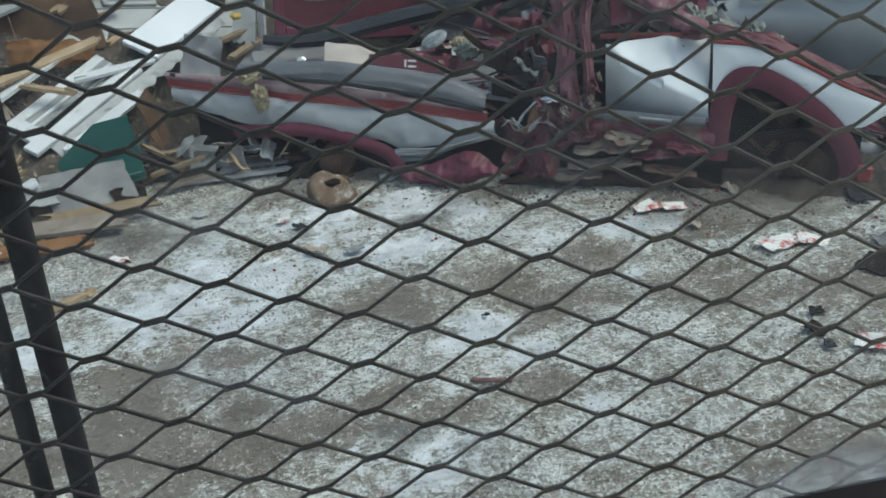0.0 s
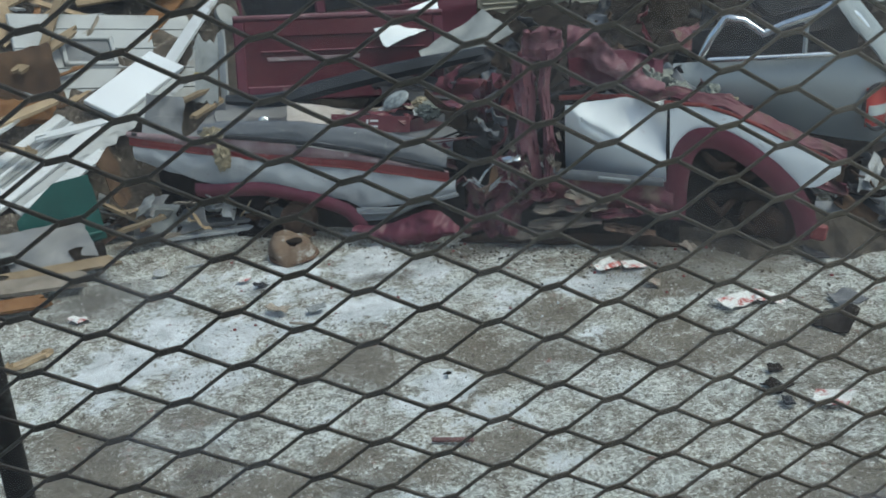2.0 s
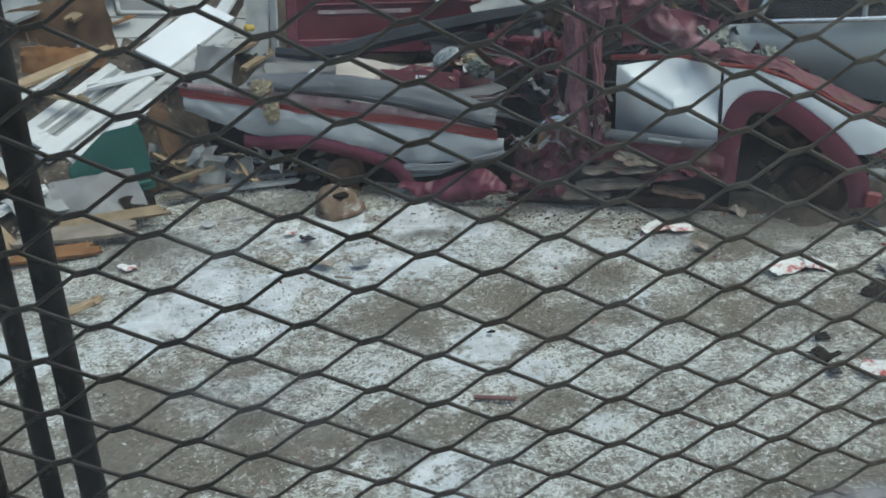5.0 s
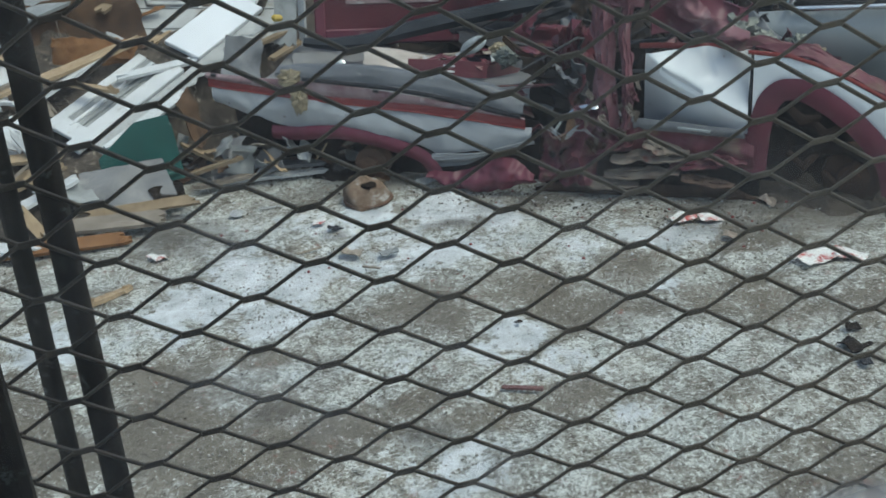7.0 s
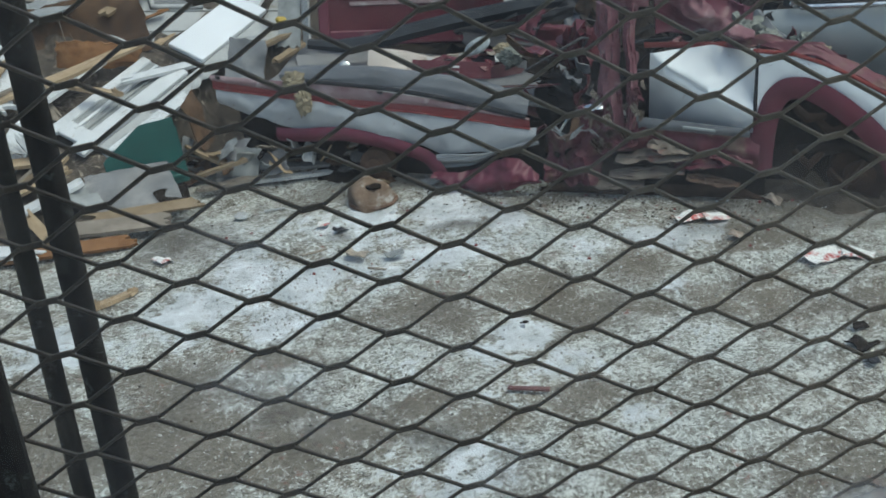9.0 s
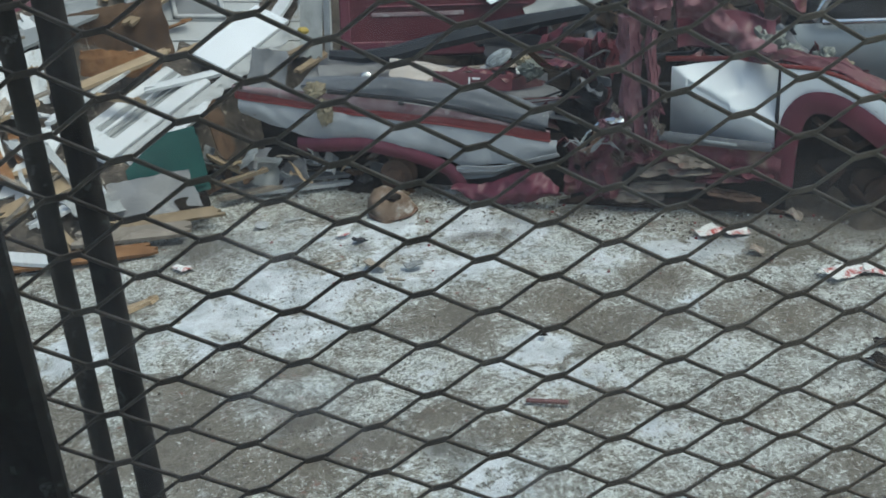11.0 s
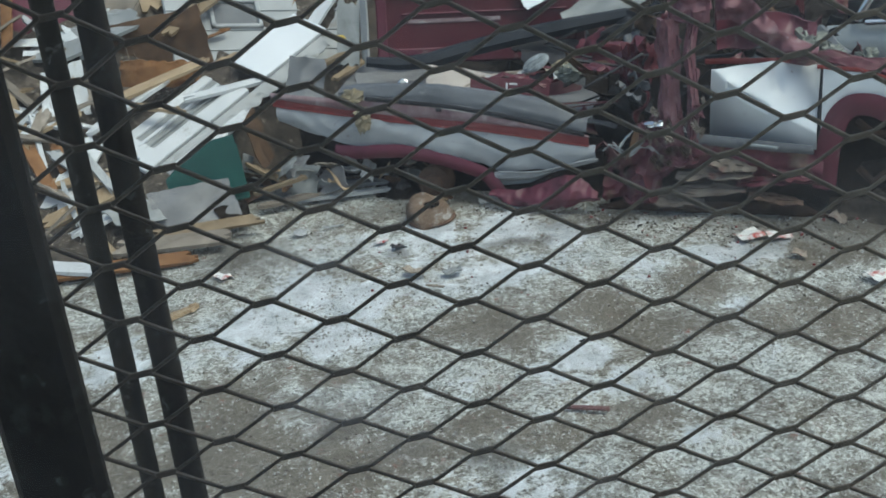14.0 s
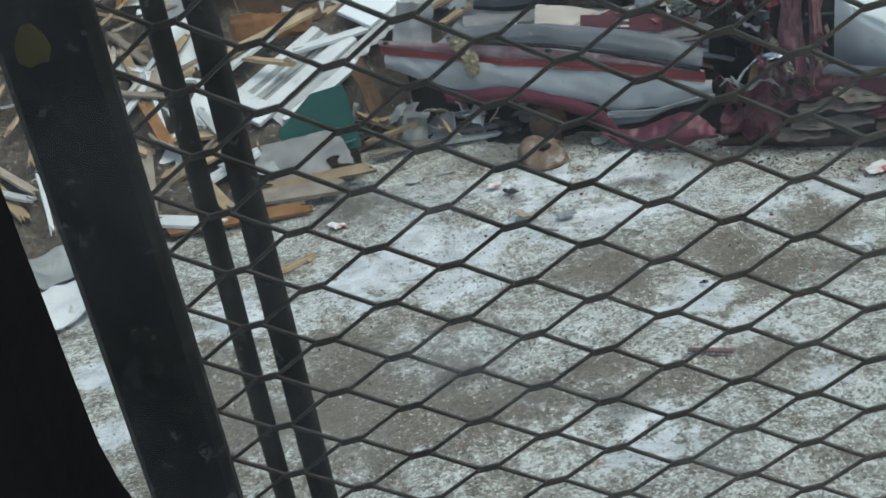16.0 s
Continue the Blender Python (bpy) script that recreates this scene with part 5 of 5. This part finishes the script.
for k in range(210):
    x, y = rnd.uniform(-3.2, -0.25), rnd.uniform(5.7, 9.2)
    if y > 6.6 and x > -0.45 or y < 5.9 + 0.3 * (x + 1.5) or (x > -0.95 and y < 6.6):
        continue
    if -1.4 < x < -0.72 and y < 6.45:
        continue
    if abs((x + 0.99) * 0.66 - (y - 7.01) * 0.75) < 0.30 and -0.95 < (x + 0.99) * 0.75 + (y - 7.01) * 0.66 < 1.0:
        continue
    if -1.05 < x < -0.45 and 6.3 < y < 7.0 or left_heap(x, y) < pile_h(x, y) - 0.14 or -1.75 < x < -1.05 and 6.95 < y < 7.6:
        continue
    a, ln = rnd.uniform(0, math.pi), rnd.uniform(0.1, 0.5)
    dx, dy = ln / 2 * math.cos(a), ln / 2 * math.sin(a)
    lift = rnd.uniform(-0.03, 0.05)
    m_ = rnd.choice([M_WOOD, M_WOOD, M_OLDWOOD, M_BOARD, M_OLDWOOD, M_CHIP, M_PANEL])
    lab = {M_PANEL: "pale grey broken board in timber heap"}.get(m_, NAMES[m_])
    board((x - dx, y - dy, pile_h(x - dx, y - dy) + lift - 0.02), (x + dx, y + dy, pile_h(x + dx, y + dy) + lift), rnd.uniform(0.02, 0.09), 0.016, m_, lab, rnd.uniform(-30, 30), seed=100 + k)

# torn fibreboard drum, green box, grey sheets
def build_torn_drum():
    def fn(u, v):
        a = -2.6 + 3.6 * u
        r = 0.30 + 0.03 * nz(u, v, 2, 6)
        return (r * math.cos(a), r * 0.7 * math.sin(a), 0.20 * v + 0.05 * v * nz(u, 3, 1, 16))
    ob = smooth(part("fibreboard_shell", shell(fn, 40, 8, 0.015), M_CHIP), 50)
    ob.matrix_basis = pose(-1.36, 7.30, 0.585, -12, 10, 10)
    tagged(ob, "torn orange brown fibreboard shell on timber heap", "fibreboard")
    shred("brown_sheet", "dusty brown bent sheet on timber heap", (-1.55, 7.85, 1.16), (0.75, 0.5), M_OLDWOOD, 41, "sheet", (35, 10, 10), rough=0.35)
    # brown sheet behind the rim, dark to stand for the shaded hollow
    shred("hollow_backing", "dark brown sheet for the shell's shaded hollow", (-1.36, 7.42, 0.80), (0.75, 0.5), M_BROWN, 44, "lining", (65, 0, 10), rough=0.3)
    for k in range(5):
        w = part("wire", tube([(-1.50 + 0.05 * k + 0.03 * nz(k, j, 1, 3), 7.24 - 0.02 * j, 0.72 + 0.055 * j + 0.03 * nz(k, j, 5, 2) - 0.004 * j * j * k) for j in range(6)], 0.003, 5), M_OLDWOOD)
        tagged(w, "thin pale wire hanging over heap", "wire", "loose wires")


def build_green_box():
    g = thing("green_crate", "green plastic crate wedged under broken boards", "crate", (-1.05, 6.40, 0.07))
    g.rotation_euler = (radians(-6), radians(-3), radians(16))
    part("side_panel", shell(lambda u, v: (-0.22 + 0.45 * u, -0.10 + 0.01 * math.sin(3 * u), 0.40 * v * (0.6 + 0.4 * min(1.0, u * 1.8))), 18, 6, 0.012), M_GREEN, g)
    part("end_panel", box(0.012, 0.3, 0.34, 0.003, (0.235, 0.06, 0.17)), M_GREEN, g)
    part("base", box(0.48, 0.3, 0.012, 0.003, (0, 0.05, 0.01)), M_GREEN, g)
    part("rib", box(0.46, 0.02, 0.02, 0.004, (-0.01, -0.108, 0.05)), M_GREEN, g)


build_torn_drum()
build_green_box()
shred("plastic_sheet", "torn grey plastic sheet on debris", (-1.06, 6.14, 0.17), (0.56, 0.34), M_GREY, 51, "sheet", (40, -4, 14), rough=0.25)
shred("plastic_sheet", "pale grey plastic sheet on debris", (-1.42, 6.05, 0.20), (0.34, 0.2), M_FILM, 52, "sheet", (25, 10, 30), rough=0.25)
shred("plastic_sheet", "white bent plastic piece on timber heap", (-1.92, 6.95, 0.75), (0.3, 0.34), M_BOARD, 53, "sheet", (60, 10, 30), rough=0.2)
shred("brown_sheet", "rusty brown torn lining under wreck", (-0.70, 6.58, 0.40), (0.2, 0.34), M_BROWN, 54, "sheet", (70, 0, 60), rough=0.4)
shred("plastic_sheet", "grey plastic trim under wreck", (-0.45, 6.42, 0.14), (0.24, 0.2), M_FILM, 55, "sheet", (65, 10, -20), rough=0.3)
shred("plastic_sheet", "grey plastic trim under wreck", (-0.28, 6.36, 0.12), (0.2, 0.16), M_GREY, 56, "sheet", (60, -10, -20), rough=0.3)
shred("dark_flap", "dark brown rubber flap at heap's foot", (-0.86, 6.1, 0.10), (0.22, 0.14), M_UNDER, 57, "rubber flap", (40, 0, 20), rough=0.4)
shred("grey_sheet", "bent grey corner sheet beside wreck", (-0.38, 6.90, 0.64), (0.26, 0.3), M_LINER, 58, "sheet", (60, 25, 20), rough=0.3)
yb = part("yellow_cap", box(0.07, 0.045, 0.04, 0.012), M_YELLOW)
yb.matrix_basis = pose(-0.125, 7.1, 0.83, 20, 10, 20)
tagged(yb, "small yellow plastic cap on grey board", "cap")

def lump(name, label, at, size, material, seed, category):
    bm = bmesh.new()
    bmesh.ops.create_icosphere(bm, subdivisions=4, radius=1.0)
    for v in bm.verts:
        d = v.co.normalized()
        v.co = d * (1 + 0.45 * nz(d.x, d.y, d.z + seed, 1.8) + 0.45 * nz(d.x, d.y, d.z + seed, 4.5) + 0.3 * nz(d.x, d.y, d.z + seed, 11))
        v.co = Vector((v.co.x * size[0], v.co.y * size[1], v.co.z * size[2]))
    ob = smooth(part(name, bm, material), 60)
    ob.location = at
    return tagged(ob, label, category)


M_FOAM = mat("dirty_foam", (0.20, 0.16, 0.10), (0.40, 0.34, 0.24), 30.0, 0.95, bump=0.8, dirt=(0.1, 0.08, 0.06), dirt_amt=0.3, dirt_scale=25.0)
lump("foam_clump", "clump of dirty yellow foam stuck on bed rail", tuple(cw(-1.10, 0.645, 0.02)), (0.065, 0.03, 0.045), M_FOAM, 2, "foam")
lump("foam_clump", "clump of dirty yellow foam hanging on bed side", tuple(cw(-1.04, 0.515, 0.035)), (0.045, 0.025, 0.07), M_FOAM, 9, "foam")
lump("foam_clump", "scrap of pale foam on dark scrap", (1.2, 6.5, 0.62), (0.05, 0.04, 0.035), M_FOAM, 5, "foam")
lump("fibre_clump", "ragged clump of grey green fibre behind hood", tuple(cw(1.45, 0.86, -0.22)), (0.085, 0.06, 0.075), M_GREYGREEN, 22, "fibre")
lump("fibre_clump", "ragged clump of grey green fibre behind hood", tuple(cw(1.56, 0.82, -0.20)), (0.06, 0.05, 0.045), M_GREYGREEN, 10, "fibre")
lump("fibre_clump", "ragged clump of grey green fibre behind hood", tuple(cw(1.73, 0.80, -0.20)), (0.05, 0.05, 0.05), M_GREYGREEN, 20, "fibre")
lump("fibre_clump", "scrap of pale foam behind hood", tuple(cw(1.82, 0.76, -0.20)), (0.05, 0.04, 0.025), M_FOAM, 2, "fibre")
lump("fibre_clump", "ragged clump of grey green fibre in scrap", tuple(cw(0.10, 0.65, -0.45)), (0.07, 0.05, 0.05), M_GREYGREEN, 5, "fibre")
stk = thing("red_panel_piece", "small red panel with pale illegible marking", "panel piece", (0.86, 6.42, 0.56))
part("plate", box(0.48, 0.10, 0.006, 0.002), M_MAROON, stk)
part("marking", box(0.05, 0.012, 0.003, 0, (0.02, 0.016, 0.0055)), M_BOARD, stk)
part("marking", box(0.012, 0.045, 0.003, 0, (-0.02, 0.0, 0.0055)), M_BOARD, stk)
part("marking", box(0.05, 0.012, 0.003, 0, (0.02, -0.018, 0.0055)), M_BOARD, stk)
stk.rotation_euler = (radians(66), radians(8), radians(-6))
shred("red_sheet", "red painted sheet at the heap's far side", (-2.15, 7.75, 1.15), (0.6, 0.4), M_RED, 95, "sheet", (65, 5, 10), rough=0.2)
shred("white_strip", "white plastic strip on timber heap", (-2.1, 7.45, 0.98), (0.5, 0.08), M_BOARD, 96, "strip", (40, 8, 12), rough=0.2)
shred("white_strip", "white plastic strip on timber heap", (-2.05, 7.38, 0.92), (0.45, 0.05), M_BOARD, 97, "strip", (40, 8, 14), rough=0.2)

# ---- loose things on the yard ----
M_TANRUST = mat("pale_rust", (0.11, 0.07, 0.045), (0.22, 0.155, 0.115), 9.0, 0.85, bump=0.5, dirt=(0.5, 0.49, 0.47), dirt_amt=0.34, dirt_scale=7.0)


def build_drum():
    d = thing("brake_drum", "rusty upturned brake drum lying on concrete", "brake drum", (0.265, 5.86, 0.0))
    bm = lathe([(0.132, -0.01), (0.132, 0.03), (0.126, 0.055), (0.115, 0.08), (0.104, 0.092), (0.075, 0.094), (0.045, 0.094), (0.04, 0.088)], 36)
    for v in bm.verts:
        k = 1 + 0.22 * nz(v.co.x, v.co.y, v.co.z + 3, 9)
        v.co = Vector((v.co.x * k, v.co.y * k, v.co.z * (1 + 0.9 * nz(v.co.x, v.co.y, 2, 8)) - 0.10 * v.co.x * (v.co.z > 0.05)))
    smooth(part("bowl", bm, M_TANRUST, d), 40)
    # disc near the drum's top, coloured near black as the hole's shade
    part("hub_hole_disc", lathe([(0.048, 0.085), (0.048, 0.0975), (0.043, 0.099)], 20, pose(0.0, 0, 0.004, 0, 6, 0)), M_UNDER, d, "near-black disc for the shaded hub hole")
    part("torn_lip", tube([(0.135 * math.cos(a * 0.3 + 2.8), 0.135 * math.sin(a * 0.3 + 2.8), 0.012 + 0.006 * nz(a, 1, 1, 1)) for a in range(14)], [0.012 + 0.006 * nz(a, 4, 1, 1.7) for a in range(14)], 7), M_RUST, d, "rusty chipped lip")


build_drum()
st = part("metal_strip", box(0.17, 0.02, 0.014, 0.003), mat("brown_strip", (0.12, 0.05, 0.05), (0.2, 0.1, 0.09), 20, 0.6))
st.matrix_basis = pose(0.69, 3.66, 0.012, 0, 0, -20)
tagged(st, "thin reddish brown strip lying on concrete", "strip")
for k, (x, y, w, h, rz, lab) in enumerate([(2.30, 4.40, 0.24, 0.16, 10, "torn white and red printed paper on concrete"), (2.45, 4.38, 0.16, 0.12, -30, "torn white and red printed paper on concrete"),
                                          (2.22, 3.42, 0.16, 0.12, -40, "red and white printed carton scrap on concrete"), (1.84, 5.02, 0.16, 0.10, 20, "crumpled red and white wrapper on concrete"),
                                          (1.98, 4.98, 0.12, 0.09, 0, "crumpled pale wrapper on concrete"), (-0.03, 5.59, 0.08, 0.07, 0, "crumpled pink wrapper on concrete"), (-0.89, 5.42, 0.10, 0.09, 30, "crumpled pink wrapper on concrete")]):
    ob = shred("paper_scrap", lab, (x, y, 0.022), (w, h), M_PAPER, 60 + k, "litter", (4, 3, rz), 0.003, 0.22)
    ob["group"] = "paper litter"
for k, (x, y, s, m_, lab) in enumerate([(2.13, 3.74, 0.05, M_UNDER, "dark rubber scrap on concrete"), (2.08, 3.62, 0.11, M_UNDER, "dark rubber flap on concrete"), (2.05, 3.48, 0.06, M_DARK, "dark rubber scrap on concrete"),
                                       (0.79, 4.19, 0.03, M_UNDER, "dark stone on concrete"), (0.12, 5.15, 0.09, M_OLDWOOD, "curled dark lining scrap on concrete"), (0.3, 5.1, 0.08, M_FILM, "curled grey lining scrap on concrete"),
                                       (2.6, 4.05, 0.16, M_UNDER, "dark crumpled rubber lump on concrete"), (2.75, 4.2, 0.14, M_GREY, "dark crumpled rubber lump on concrete"), (2.35, 5.1, 0.08, M_TORN, "pale foam scrap on concrete"),
                                       (2.0, 4.75, 0.06, M_TORN, "pale foam scrap on concrete"), (0.62, 6.0, 0.10, M_FILM, "thin grey plastic scrap on concrete"), (0.05, 5.5, 0.06, M_DARK, "dark plastic scrap on concrete"),
                                       (2.9, 4.75, 0.12, M_DARK, "dark plastic scrap on concrete"), (3.2, 5.0, 0.2, M_FILM, "pale grey plastic scrap on concrete")]):
    ob = shred("rubber_scrap" if m_ in (M_UNDER, M_DARK) else "scrap_piece", lab, (x, y, 0.02), (s * 1.4, s), m_, 80 + k, "scrap", (6, 5, 37 * k), 0.006, 0.35)
dc = part("disc", lathe([(0.04, 0.0), (0.042, 0.004), (0.03, 0.008), (0.01, 0.009)], 18), M_PANEL)
dc.matrix_basis = pose(-0.49, 5.89, 0.012, 8, 5, 0)
tagged(dc, "small pale grey disc on concrete", "disc")
for k, (x, y, l_, rz) in enumerate([(-0.3, 5.92, 0.12, 4), (-0.1, 5.25, 0.14, 20), (0.2, 4.95, 0.1, -30)]):
    b = part("stick", box(l_, 0.012, 0.01, 0.002), M_PANEL if k == 0 else M_OLDWOOD)
    b.matrix_basis = pose(x, y, 0.012, 0, 0, rz)
    tagged(b, "short thin stick on concrete", "stick", "loose sticks")

# pale things lying far out past the guard's edge
shred("plastic_sheet", "crumpled white plastic bag on ground", (-2.25, 4.9, 0.06), (0.5, 0.4), M_BOARD, 90, "plastic bag", (10, 5, 30), rough=0.4)
shred("plastic_sheet", "crumpled grey plastic bag on ground", (-2.45, 5.35, 0.10), (0.6, 0.5), M_FILM, 91, "plastic bag", (15, 5, 70), rough=0.5)

# ---- the cab: guard, window and shell round the camera ----
GX, GY, GZ, GL, GS = -0.0107, 0.752, 2.0927, 0.10, 0.04506


def build_guard():
    g = thing("window_guard", "dark steel expanded mesh guard with upright bars before the window", "window guard", (0.2, GY, 2.0))
    bm = bmesh.new()

    def strut(p, q, w, d, twist):
        p, q = Vector(p), Vector(q)
        t = (q - p).normalized()
        y = Vector((0, 1, 0))
        s = t.cross(y).normalized()
        a = s * math.cos(twist) + y * math.sin(twist)
        b = y * math.cos(twist) - s * math.sin(twist)
        vs = []
        for e in (p, q):
            vs.append([bm.verts.new(e + a * w * i + b * d * j) for i, j in ((-.5, -.3), (-.3, -.5), (.3, -.5), (.5, -.3), (.5, .3), (.3, .5), (-.3, .5), (-.5, .3))])
        n = 8
        for k in range(n):
            bm.faces.new((vs[0][k], vs[0][(k + 1) % n], vs[1][(k + 1) % n], vs[1][k]))
        bm.faces.new(vs[0][::-1]); bm.faces.new(vs[1])
    half = 0.0085
    for i in range(-30, 40):
        for j in range(-30, 40):
            x, z = GX + (i + j) / 2 * GL, GZ + (j - i) / 2 * GS
            if not (-0.275 + 0.042 * (z - 2.0) < x < 0.84 and 1.62 < z < 2.85):
                continue
            o = Vector((x - 0.2, 0.0, z - 2.0))
            strut(o + Vector((-half, 0, -0.001)), o + Vector((half, 0, 0.001)), 0.0048, 0.0030, 0.2)
            strut(o + Vector((half * 0.9, 0.001, 0)), o + Vector((GL / 2 - half * 0.9, -0.001, GS / 2)), 0.0029, 0.0028, 0.45)
            strut(o + Vector((half * 0.9, -0.001, 0)), o + Vector((GL / 2 - half * 0.9, 0.001, -GS / 2)), 0.0033, 0.0028, -0.35)
    part("expanded_mesh", bm, M_STEEL, g)
    for x, k, w, y in ((-0.2155, 0.018, 0.024, 0.108), (-0.250, 0.021, 0.018, 0.108)):
        smooth(part("upright_bar", tube([(x - 0.2 + k * (z - 2.0), y, z - 2.0) for z in (1.2, 1.6, 2.0, 2.4, 2.8, 3.0)], w / 2, 14), M_POST if w > 0.02 else M_BAR, g), 40)
    part("edge_post", box(0.066, 0.02, 1.8, 0.006, (-0.4805, -0.022, 0.1), pose(0, 0, 0, 0, 0.7, 0)), M_POST, g)
    pm = bmesh.new()
    bmesh.ops.create_circle(pm, cap_ends=True, segments=14, radius=0.012, matrix=pose(-0.485, -0.0335, 0.236, 90, 0, 0))
    for v in pm.verts:
        v.co.x += 0.006 * nz(v.co.x, v.co.z, 2, 90); v.co.z += 0.005 * nz(v.co.z, v.co.x, 4, 90)
    bmesh.ops.solidify(pm, geom=pm.faces[:], thickness=0.0012)
    part("paint_mark", pm, M_YELLOW, g, "dull yellow paint mark")
    part("edge_post", box(0.06, 0.05, 1.8, 0.008, (0.66, 0.012, 0.1)), M_STEEL, g)
    part("cross_rail", box(1.2, 0.10, 0.05, 0.008, (0.1, 0.06, 0.90)), M_STEEL, g)
    part("cross_rail", box(1.2, 0.10, 0.05, 0.008, (0.1, 0.06, -0.44)), M_STEEL, g)
    for x in (-0.45, 0.62):
        part("bracket", box(0.04, 0.13, 0.04, 0.006, (x, -0.065, -0.44)), M_STEEL, g)


build_guard()


def glass_material():
    m = bpy.data.materials.new("dusty_glass")
    m.use_nodes = True
    n, l = m.node_tree.nodes, m.node_tree.links
    n.remove(n["Principled BSDF"])
    tr = n.new("ShaderNodeBsdfTransparent")
    tr.inputs["Color"].default_value = (0.915, 0.985, 0.965, 1)
    du = n.new("ShaderNodeBsdfTranslucent")
    du.inputs["Color"].default_value = (0.93, 0.93, 0.90, 1)
    gl = n.new("ShaderNodeBsdfGlossy")
    gl.inputs["Roughness"].default_value = 0.05
    geo = n.new("ShaderNodeNewGeometry")
    total = None

    def mth(op, a, b):
        k = n.new("ShaderNodeMath"); k.operation = op
        for i, v in enumerate((a, b)):
            if isinstance(v, float):
                k.inputs[i].default_value = v
            else:
                l.new(v, k.inputs[i])
        return k.outputs[0]
    for x, z, rx, rz, amount in SMUDGES:
        mp = n.new("ShaderNodeMapping"); mp.vector_type = 'TEXTURE'
        mp.inputs["Location"].default_value, mp.inputs["Scale"].default_value = (x, 0, z), (rx, 1000.0, rz)
        l.new(geo.outputs["Position"], mp.inputs["Vector"])
        ln = n.new("ShaderNodeVectorMath"); ln.operation = 'LENGTH'
        l.new(mp.outputs[0], ln.inputs[0])
        r = n.new("ShaderNodeMapRange"); r.interpolation_type = 'SMOOTHSTEP'
        for k, v in (("From Min", 1.0), ("From Max", 0.1), ("To Min", 0.0), ("To Max", amount)):
            r.inputs[k].default_value = v
        l.new(ln.outputs["Value"], r.inputs["Value"])
        total = r.outputs[0] if total is None else mth('ADD', total, r.outputs[0])
    t = n.new("ShaderNodeTexNoise")
    t.inputs["Scale"].default_value, t.inputs["Detail"].default_value = 14.0, 5.0
    l.new(geo.outputs["Position"], t.inputs["Vector"])
    tr_ = n.new("ShaderNodeMapRange")
    for k, v in (("From Min", 0.3), ("From Max", 0.7), ("To Min", 0.55), ("To Max", 1.25)):
        tr_.inputs[k].default_value = v
    l.new(t.outputs["Fac"], tr_.inputs["Value"])
    dust = mth('MULTIPLY', mth('ADD', total, DUST), tr_.outputs[0])
    mx = n.new("ShaderNodeMixShader")
    l.new(dust, mx.inputs[0]); l.new(tr.outputs[0], mx.inputs[1]); l.new(du.outputs[0], mx.inputs[2])
    fr = n.new("ShaderNodeFresnel"); fr.inputs["IOR"].default_value = 1.3
    m2 = n.new("ShaderNodeMixShader")
    l.new(fr.outputs[0], m2.inputs[0]); l.new(mx.outputs[0], m2.inputs[1]); l.new(gl.outputs[0], m2.inputs[2])
    l.new(m2.outputs[0], n["Material Output"].inputs["Surface"])
    return m


# smears on the glass: x, z, half-width, half-height, strength
SMUDGES = [(-0.055, 2.02, 0.07, 0.03, 0.075), (-0.02, 1.985, 0.05, 0.02, 0.035), (-0.07, 2.125, 0.05, 0.035, 0.07), (0.42, 1.835, 0.16, 0.035, 0.35), (0.10, 1.92, 0.03, 0.03, 0.08)]
DUST = 0.047


def build_cab():
    y0, y1, xl, xr, zb, zt = -0.75, 0.62, -0.62, 0.80, -0.02, 3.0
    for name, b, lab in (("wall_back", box(xr - xl + 0.1, 0.04, zt - zb, 0.01, ((xl + xr) / 2, y0 - 0.02, (zb + zt) / 2)), "black cab back wall"),
                         ("wall_right", box(0.04, y1 - y0, 1.95 - zb, 0.01, (xr + 0.02, (y0 + y1) / 2, (zb + 1.95) / 2)), "black cab side wall below open window"),
                         ("trim", box(0.04, 0.10, zt - 1.95, 0.01, (xr + 0.02, y0 + 0.05, (1.95 + zt) / 2)), "black cab corner post"),
                         ("wall_left", box(0.04, y1 - y0 - 0.45, zt - zb, 0.01, (xl - 0.02, (y0 + y1) / 2 - 0.22, (zb + zt) / 2)), "black cab side wall"),
                         ("ceiling", box(xr - xl + 0.1, y1 - y0 + 0.1, 0.04, 0.01, ((xl + xr) / 2, (y0 + y1) / 2, zt + 0.022)), "black cab roof lining"),
                         ("floor", box(xr - xl + 0.1, y1 - y0 + 0.1, 0.04, 0.01, ((xl + xr) / 2, (y0 + y1) / 2, 1.2)), "black cab floor")):
        tagged(part(name, b, M_CAB), lab, "cab", kind="structure")
    w = thing("window_1", "dusty cab window in black rubber frame", "window", (0.25, 0.62, 2.2), kind="structure")

    def pillar(u, v):
        z = 1.2 + 1.8 * u
        edge = -0.288 + 0.10 * max(0.0, (2.02 - z) / 0.2) ** 2 * (z > 1.82) + (0.10 + (1.82 - z) * 2) * (z <= 1.82)
        edge = min(edge, 0.5)
        return (edge - 0.34 * (1 - v) - 0.25, 0.0 + 0.02 * math.sin(math.pi * v), z - 2.2)
    smooth(part("window_frame", shell(lambda u, v: pillar(u, v), 60, 6, 0.05), M_CAB, w), 40)
    part("lower_panel", box(1.5, 0.05, 1.8, 0.012, (-0.15, 0.0, -1.278)), M_CAB, w)
    part("window_frame", box(1.3, 0.05, 0.25, 0.012, (0.1, 0.0, 0.75)), M_CAB, w)
    part("window_frame", box(0.12, 0.05, 1.2, 0.012, (0.52, 0.0, 0.1)), M_CAB, w)
    pane = part("pane", box(1.1, 0.004, 1.1, 0, (0.0, 0.012, 0.1)), glass_material(), w, "dusty smeared glass")
    pane.visible_shadow = False


build_cab()
